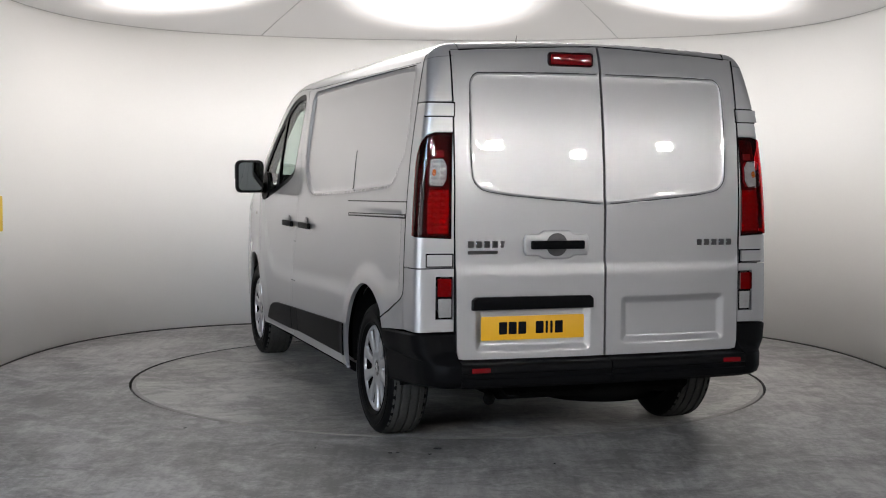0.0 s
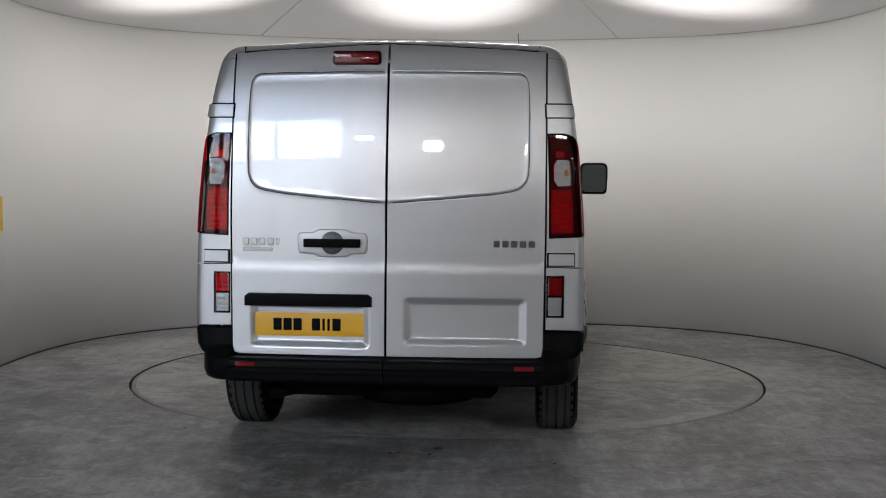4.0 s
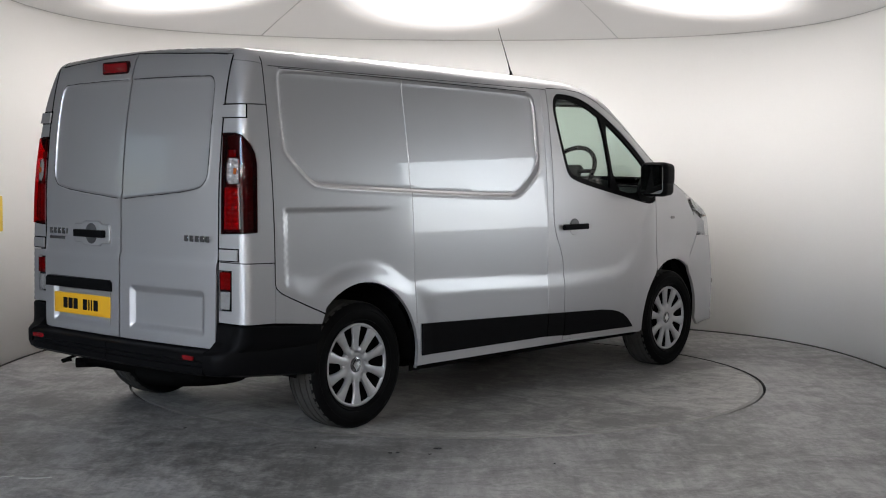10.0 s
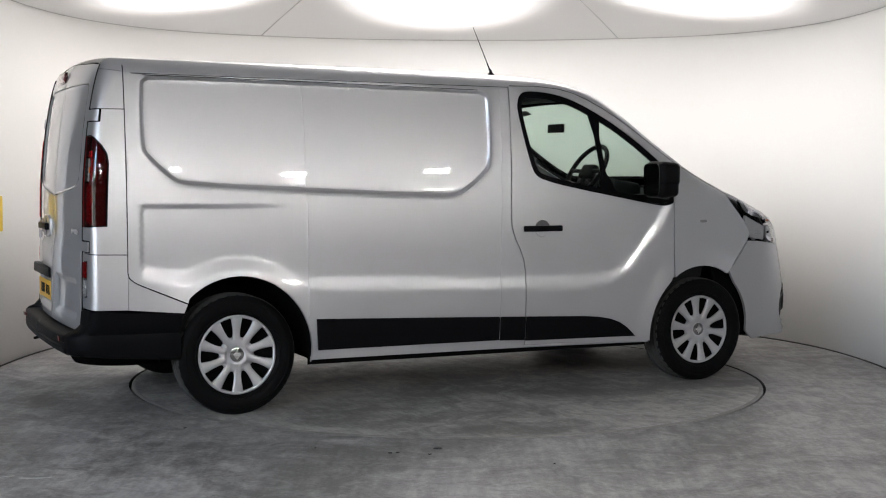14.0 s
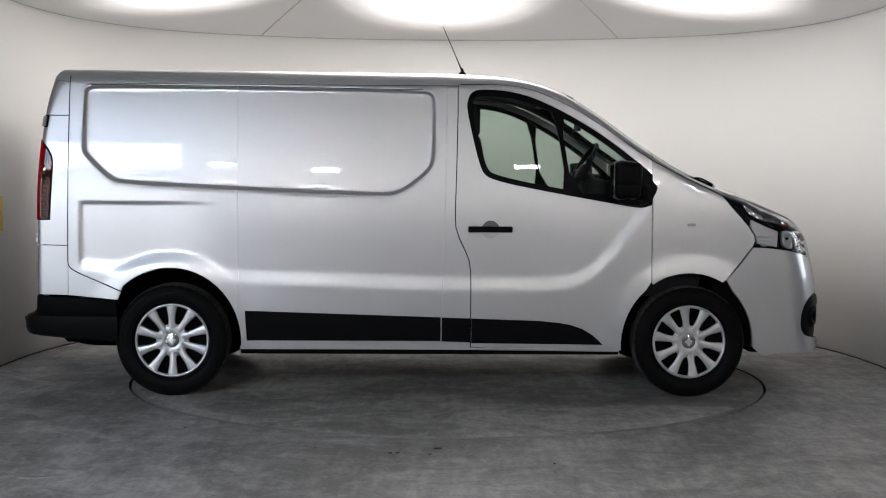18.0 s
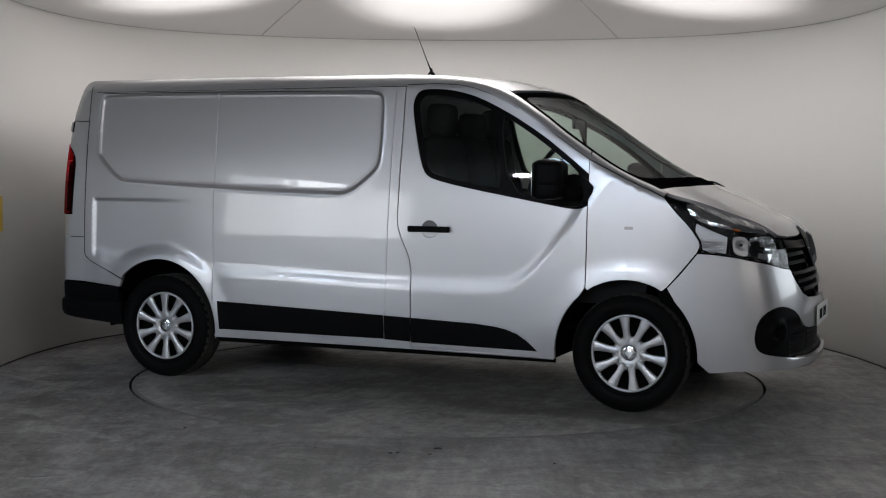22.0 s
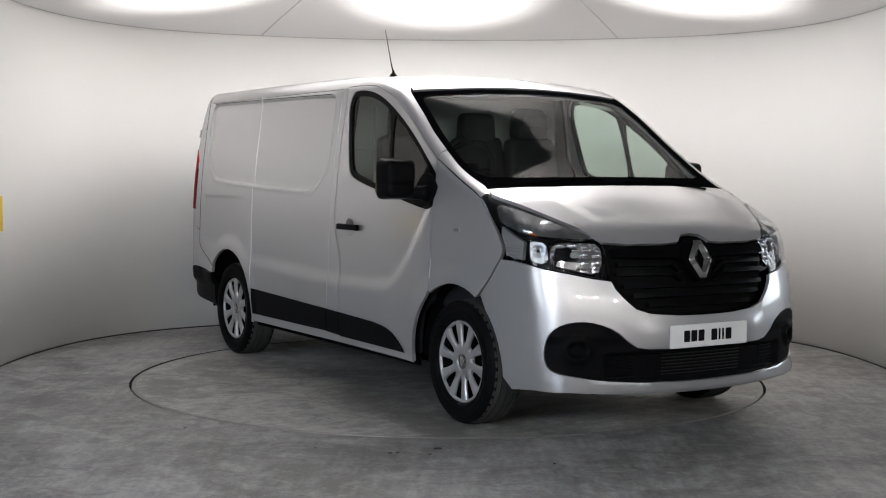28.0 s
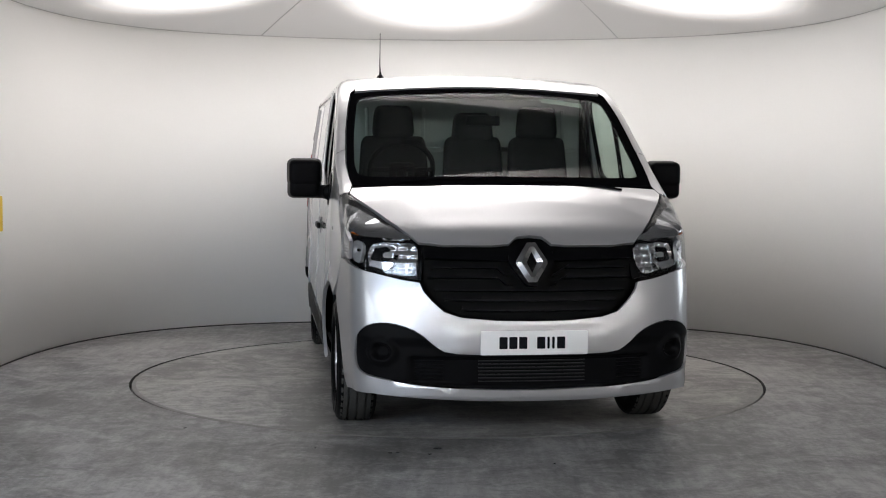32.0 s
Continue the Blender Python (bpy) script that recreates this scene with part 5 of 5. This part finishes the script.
half = [(u, v) for u, v in G_LOW[::-1]] + HL_LOW[::-1] + SEAM[::-1] + ARCHN[::-1] + [(47.5, 0.245), (42, 0.262), (34, 0.268), (26.8, 0.258), (12.7, 0.243), (0, 0.240)]
BUMP = half + [(-u, v) for u, v in half[::-1][1:-1]]


def bumper_relief(u, v):
    u = np.abs(u)
    chin = 0.014 * step((0.335 - v) / 0.03) * step((42 - u) / 6) * step((v - 0.235) / 0.03)
    return chin + 0.010 * step((0.63 - v) / 0.06) * step((20 - u) / 6) * step((v - 0.45) / 0.04)


bumper = panel("front_bumper", NOSE, 1, BUMP, PAINT, van, holes=(MASK,), smooth=0, hole_smooth=1, relief=bumper_relief, grid=0.035, edge=0.02)


def mask_relief(u, v):
    u = np.abs(u)
    hollow = step((0.462 - v) / 0.02) * step((27 - u) / 2) * step((v - 0.32) / 0.015)
    r = np.hypot((u - 32.3) * 0.0192, v - 0.476)
    return 0.016 * step((v - 0.50) / 0.05) - 0.030 * hollow + 0.018 * step((0.080 - r) / 0.035) - 0.036 * step((0.046 - r) / 0.022)


mask = panel("lower_mask", NOSE, 1, inset(MASK, 0.0), BLACK, bumper, smooth=1, lift=-0.012, gap=0.001, relief=mask_relief, grid=0.013, edge=0.015, label="black plastic lower mask with blanked fog lamps")
for k in range(7):
    z = 0.335 + k * 0.017
    panel("intake_slat", NOSE, 1, [(-12, z + 0.003), (12, z + 0.003), (12, z - 0.003), (-12, z - 0.003)], WHEELDARK, mask, smooth=0, lift=-0.036, gap=0, depth=0.008, grid=0.06)
for s in (-1, 1):
    for k in range(6):
        z = 0.345 + k * 0.018
        panel("mesh_bar", NOSE, s, [(19.5, z + 0.002), (26, z + 0.002), (26, z - 0.002), (19.5, z - 0.002)], GLOSS, mask, smooth=0, lift=-0.034, gap=0, depth=0.008, grid=0.06)


def nose_pose(y, z, off):
    return Matrix.Translation((2.488 + off, y, z)) @ Matrix(((0, 0, 1, 0), (1, 0, 0, 0), (0, 1, 0, 0), (0, 0, 0, 1)))


plate = part("front_plate", moved(prism(rounded(-0.262, -0.058, 0.262, 0.058, 0.008), 0.006, 0.0015), nose_pose(0, 0.530, 0.008)), WHITE, van, "white number plate")
ink_bars("plate_bar", plate, nose_pose(0, 0.530, 0.014), PLATE_BARS, 0.058, INK, 0.001)

# aerial
base = Vector((0.185, -0.54, 1.944))
aerial = part("aerial", moved(revolve([(0.026, 0.0), (0.022, 0.012), (0.010, 0.024), (0.006, 0.040), (0.001, 0.045)], 20), Matrix.Translation(base)), BLACK, van, "black roof aerial", smooth=True)
part("mast", tube([base + Vector((0, 0, 0.02)), base + Vector((-0.03, 0, 0.09)), base + Vector((-0.122, 0.01, 0.302))], [0.006, 0.0032, 0.0018], 8), BLACK, aerial)

# wheels
def wheel(x, s, turn):
    """A tyre with grooved tread and a ten-spoke cover, about its own middle."""
    yc = s * 0.802
    rim_pose = pose(x, yc, 0.333, 0, 0, 0 if s > 0 else 180)
    prof = [(0.208, 0.066), (0.222, 0.086), (0.238, 0.100), (0.270, 0.108), (0.300, 0.104), (0.318, 0.096), (0.328, 0.086), (0.3335, 0.074)]
    tread = []
    for g in (0.046, 0.0, -0.046):
        tread += [(0.336, g + 0.006), (0.328, g + 0.005), (0.328, g - 0.005), (0.336, g - 0.006)]
    back = [(r, -h) for r, h in prof[::-1]]
    w = new("wheel")
    w.parent = van
    tyre = part("tyre", moved(revolve(prof + [(0.320, 0.066), (0.320, -0.066)] + back, 72, "y"), rim_pose), RUBBER, w, "black rubber tyre", smooth=True)
    lugs = revolve([(0.3235, 0.090), (0.3300, 0.0835), (0.3330, 0.0745)] + tread + [(0.3330, -0.0745), (0.3300, -0.0835), (0.3235, -0.090)], 160, "y")
    for v in lugs.verts:  # sipes cut across the shoulders and the ribs
        k = round(math.degrees(math.atan2(v.co.z, v.co.x)) / 2.25)
        h = abs(v.co.y)
        if (h > 0.055 and k % 4 == 0) or (0.01 < h < 0.05 and k % 2 == 0):
            r = math.hypot(v.co.x, v.co.z)
            v.co.x, v.co.z = v.co.x * (1 - 0.0022 / r), v.co.z * (1 - 0.0022 / r)
    part("tread", moved(lugs, rim_pose), TREAD, tyre, "dusty grooved tread")
    for r0 in (0.238, 0.292):
        part("tyre_rib", moved(revolve([(r0 - 0.003, 0.102), (r0 - 0.001, 0.1085 if r0 > 0.25 else 0.106), (r0 + 0.003, 0.1085 if r0 > 0.25 else 0.106), (r0 + 0.005, 0.102)], 60, "y"), rim_pose), RUBBER, tyre, smooth=True)
    well = part("rim", moved(revolve([(0.215, 0.082), (0.208, 0.066), (0.204, 0.040), (0.06, 0.035), (0.001, 0.035)], 48, "y"), rim_pose), DARK, w, smooth=True)
    cover = part("wheel_cover", moved(revolve([(0.204, 0.078), (0.206, 0.087), (0.212, 0.0905), (0.219, 0.0895), (0.223, 0.082), (0.223, 0.074)], 72, "y"), rim_pose), WHEEL, w, "silver ten-spoke plastic wheel cover", smooth=True)
    hub = part("hub_cap", moved(revolve([(0.040, 0.078), (0.046, 0.0815), (0.056, 0.083), (0.075, 0.083), (0.092, 0.081), (0.098, 0.074), (0.098, 0.060)], 48, "y"), rim_pose), WHEEL, w, smooth=True)
    part("hub_recess", moved(revolve([(0.001, 0.0785), (0.030, 0.079), (0.041, 0.076)], 32, "y"), rim_pose), BADGE, hub, "dull chrome centre cap", smooth=True)
    part("hub_badge", moved(prism([(0, 0.032), (0.024, 0), (0, -0.032), (-0.024, 0)], 0.006, 0.003), rim_pose @ pose(0, 0.0785, 0, -90, 0, 0)), CHROME, hub)
    for k in range(10):
        a = 2 * math.pi * k / 10 + turn
        bm = bmesh.new()
        rows = []
        for r, wd, h in ((0.060, 0.0200, 0.083), (0.080, 0.0225, 0.083), (0.095, 0.0215, 0.0835), (0.115, 0.0190, 0.085), (0.140, 0.0205, 0.087), (0.165, 0.0240, 0.088), (0.190, 0.0285, 0.0885), (0.207, 0.0325, 0.088)):
            lean = 0.05 * (r - 0.05)
            row = []
            for q, dz in ((-1.0, -0.016), (-1.0, -0.004), (-0.72, 0.0), (0.72, 0.0), (1.0, -0.004), (1.0, -0.016)):
                aa = a + lean * 3
                u, v = r, q * wd
                row.append(bm.verts.new((u * math.cos(aa) - v * math.sin(aa), h + dz, u * math.sin(aa) + v * math.cos(aa))))
            rows.append(row)
        for p, q in zip(rows, rows[1:]):
            for i in range(5):
                bm.faces.new((p[i], p[i + 1], q[i + 1], q[i]))
        bmesh.ops.recalc_face_normals(bm, faces=bm.faces[:])
        part("spoke", moved(bm, rim_pose), WHEEL, w, smooth=True)
    return w


for x in (-1.549, 1.549):
    for s in (-1, 1):
        wheel(x, s, 0.15 if x > 0 else 0.28)
        # dark liner of the wheel arch
        verts, faces = [], []
        for i in range(25):
            a = radians(-3 + 186 * i / 24)
            for y, r in ((0.855 if x > 0 else 0.89, 0.43), (0.55, 0.41)):
                verts.append((x + (-0.014 if x > 0 else 0) + r * math.cos(a), s * y, 0.335 + r * math.sin(a)))
        for i in range(24):
            faces.append((2 * i, 2 * i + 1, 2 * i + 3, 2 * i + 2))
        verts.append((x, s * 0.55, 0.335))
        faces += [(2 * i + 1, len(verts) - 1, 2 * i + 3) for i in range(24)]
        finish("arch_liner", verts, faces, DARK, van)

# under the floor
part("underbody", box((-1.10, -0.80, 0.26), (1.10, 0.80, 0.42), 0.03, 1), DARK, van)
part("chassis", box((-2.30, -0.52, 0.27), (2.30, 0.52, 0.44), 0.03, 1), DARK, van)
part("spare_wheel", moved(revolve([(0.10, 0.0), (0.20, -0.02), (0.28, -0.05), (0.31, 0.0), (0.31, 0.07), (0.27, 0.10), (0.10, 0.10)], 40), pose(-2.02, -0.12, 0.285)), DARK, van, "dark spare wheel slung under the floor", smooth=True)
part("rear_axle", tube([(-1.549, -0.70, 0.30), (-1.549, 0.70, 0.30)], 0.045, 12), DARK, van)
part("exhaust", tube([(-1.0, 0.35, 0.25), (-1.9, 0.38, 0.27), (-2.30, 0.55, 0.28)], 0.028, 12), DARK, van, smooth=True)
part("tow_eye", tube([(-2.33, 0.50, 0.33), (-2.42, 0.50, 0.31), (-2.44, 0.46, 0.31), (-2.40, 0.44, 0.32)], 0.008, 8), DARK, van)
part("lower_valance", box((2.00, -0.55, 0.225), (2.25, 0.55, 0.262), 0.015, 2), DARK, van)
# the load space is closed: near-black sheets give the shut lines their shade
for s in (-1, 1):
    panel("side_gap_shade", SIDE, s, [(-2.24, 1.84), (-2.24, 0.62), (-1.92, 0.62), (-1.80, 0.72), (-1.55, 0.80), (-1.30, 0.72), (-1.14, 0.55), (-1.10, 0.32), (0.30, 0.32), (0.30, 1.28), (0.185, 1.45), (0.185, 1.84)], DARK, van, lift=-0.05, gap=0, smooth=0, grid=0.12)
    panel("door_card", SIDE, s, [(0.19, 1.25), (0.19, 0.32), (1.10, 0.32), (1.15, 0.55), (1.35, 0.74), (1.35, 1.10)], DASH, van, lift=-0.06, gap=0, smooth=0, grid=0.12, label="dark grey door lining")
panel("tail_gap_shade", REAR, 1, [(-0.80, 1.86), (-0.80, 0.50), (0.80, 0.50), (0.80, 1.86)], DARK, van, lift=-0.05, gap=0, smooth=0, grid=0.15)
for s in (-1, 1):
    panel("corner_gap_shade", CORNER, s, [(10, 1.84), (80, 1.82), (80, 0.62), (10, 0.62)], DARK, van, lift=-0.03, gap=0, smooth=0, grid=0.06)
panel("nose_gap_shade", NOSE, 1, [(-62, 0.95), (-40, 1.12), (-30, 1.0), (30, 1.0), (40, 1.12), (62, 0.95), (55, 0.30), (0, 0.27), (-55, 0.30)], DARK, van, lift=-0.10, gap=0, smooth=0, grid=0.1)

# cab
bulk = part("bulkhead", box((0.06, -0.80, 0.45), (0.10, 0.80, 1.83), 0.01, 1), LINER, van, "light grey painted bulkhead")
for y in (-0.62, -0.25, 0.25, 0.55, 0.68):
    part("rib", box((0.095, y - 0.012, 0.60), (0.112, y + 0.012, 1.76), 0.005, 1), LINER, bulk)
part("rib", box((0.095, -0.78, 1.48), (0.112, 0.78, 1.51), 0.005, 1), LINER, bulk)
panel("headliner", TOP, 1, [(0.10, -0.66), (0.10, 0.66), (0.72, 0.66), (0.78, 0.3), (0.79, 0), (0.78, -0.3), (0.72, -0.66)], LINER, van, lift=-0.05, gap=0, smooth=0, grid=0.1, label="pale grey roof lining")
part("cab_floor", box((0.10, -0.78, 0.44), (1.55, 0.78, 0.48)), DARK, van)
dash = bmesh.new()
prof = [(0.98, 0.80), (0.96, 1.06), (1.00, 1.16), (1.10, 1.205), (1.40, 1.225), (1.72, 1.245), (1.75, 1.20), (1.60, 0.60), (1.2, 0.60)]
ra = [dash.verts.new((x, -0.80, z)) for x, z in prof]
rb = [dash.verts.new((x, 0.80, z)) for x, z in prof]
for i in range(len(prof)):
    j = (i + 1) % len(prof)
    dash.faces.new((ra[i], ra[j], rb[j], rb[i]))
dash.faces.new(ra[::-1])
dash.faces.new(rb)
bmesh.ops.recalc_face_normals(dash, faces=dash.faces[:])
bmesh.ops.bevel(dash, geom=[e for e in dash.edges if abs(e.verts[0].co.y - e.verts[1].co.y) > 1], offset=0.025, segments=3, affect="EDGES")
dashboard = part("dashboard", dash, DASH, van, "dark grey plastic dashboard")
part("instrument_hood", moved(box((-0.14, -0.20, -0.06), (0.14, 0.20, 0.06), 0.045, 3), pose(1.10, -0.47, 1.24, 0, 8, 0)), DASH, dashboard)
for y in (-0.74, 0.74):
    part("air_vent", moved(revolve([(0.001, 0.0), (0.042, 0.0), (0.048, 0.012), (0.054, 0.0)], 24), pose(0.985, y, 1.13, 0, -80, 0)), GLOSS, dashboard)
ring = [(0.188 * math.cos(radians(a)), 0.188 * math.sin(radians(a)), 0) for a in range(0, 361, 10)]
steer = part("steering_wheel", moved(tube(ring, 0.016, 10), pose(0.93, -0.48, 1.36, 0, -58, 0)), BLACK, van, "black steering wheel", smooth=True)
part("hub", moved(box((-0.05, -0.075, -0.03), (0.05, 0.075, 0.02), 0.02, 3), pose(0.94, -0.48, 1.355, 0, -58, 0)), BLACK, steer)
for a in (90, 270, 180):
    part("spoke", moved(tube([(0.03 * math.cos(radians(a)), 0.03 * math.sin(radians(a)), -0.01), (0.185 * math.cos(radians(a)), 0.185 * math.sin(radians(a)), 0)], 0.014, 8), pose(0.93, -0.48, 1.36, 0, -58, 0)), BLACK, steer)
part("column", tube([(0.95, -0.48, 1.34), (1.15, -0.48, 1.15)], 0.035, 10), BLACK, steer)


def padded(lo, hi, bevel, top=1.0, puff=0.0):
    """A stuffed cushion: a rounded box, narrower at the top."""
    bm = box(lo, hi, bevel, 5)
    c = [(lo[i] + hi[i]) / 2 for i in range(3)]
    for v in bm.verts:
        k = (v.co.z - lo[2]) / (hi[2] - lo[2])
        v.co.y = c[1] + (v.co.y - c[1]) * (1 + (top - 1) * k * k)
        v.co.x += puff * (1 if v.co.x > c[0] else -1) * (1 - ((v.co.y - c[1]) / (hi[1] - c[1])) ** 2)
    return bm


def seat(y, w, head):
    chair = new("seat")
    chair.parent = van
    part("cushion", padded((0.32, y - w, 0.80), (0.86, y + w, 0.96), 0.06), CLOTH, chair, smooth=True)
    part("backrest", moved(padded((-0.06, -w, 0.0), (0.06, w, 0.66), 0.055, 0.80, 0.015), pose(0.34, y, 0.92, 0, -10, 0)), CLOTH, chair, smooth=True)
    for dy in (-0.05, 0.05):
        part("post", tube([(0.245, y + dy, 1.48), (0.235, y + dy, 1.62)], 0.007, 8), BLACK, chair)
    part("headrest", padded((0.17, y - 0.135, head), (0.29, y + 0.135, head + 0.21), 0.055, 0.86, 0.012), CLOTH, chair, smooth=True)


seat(-0.46, 0.25, 1.56)
seat(0.055, 0.22, 1.52)
seat(0.478, 0.22, 1.56)
sun = panel("screen_label", TOP, 1, [(0.93, 0.35), (0.975, 0.35), (0.965, 0.60), (0.92, 0.60)], LABEL, van, lift=-0.016, gap=0, smooth=0, grid=0.1, depth=0.001, label="pale printed label on the screen")
mir = part("rear_view_mirror", box((0.96, -0.10, 1.62), (0.985, 0.10, 1.68), 0.01, 2), BLACK, van)


OX, OY = -0.117, 0.081


def motions():
    turns, drives = [], []
    for k in range(0, 65):
        t = k * 0.5
        a = heading(t)
        m = pose(0, 0, 0, 0, 0, a)
        turns.append((t, m))
        drives.append((t, m @ pose(OX, OY, 0)))
    walk(disc, turns)
    walk(van, drives)


motions()
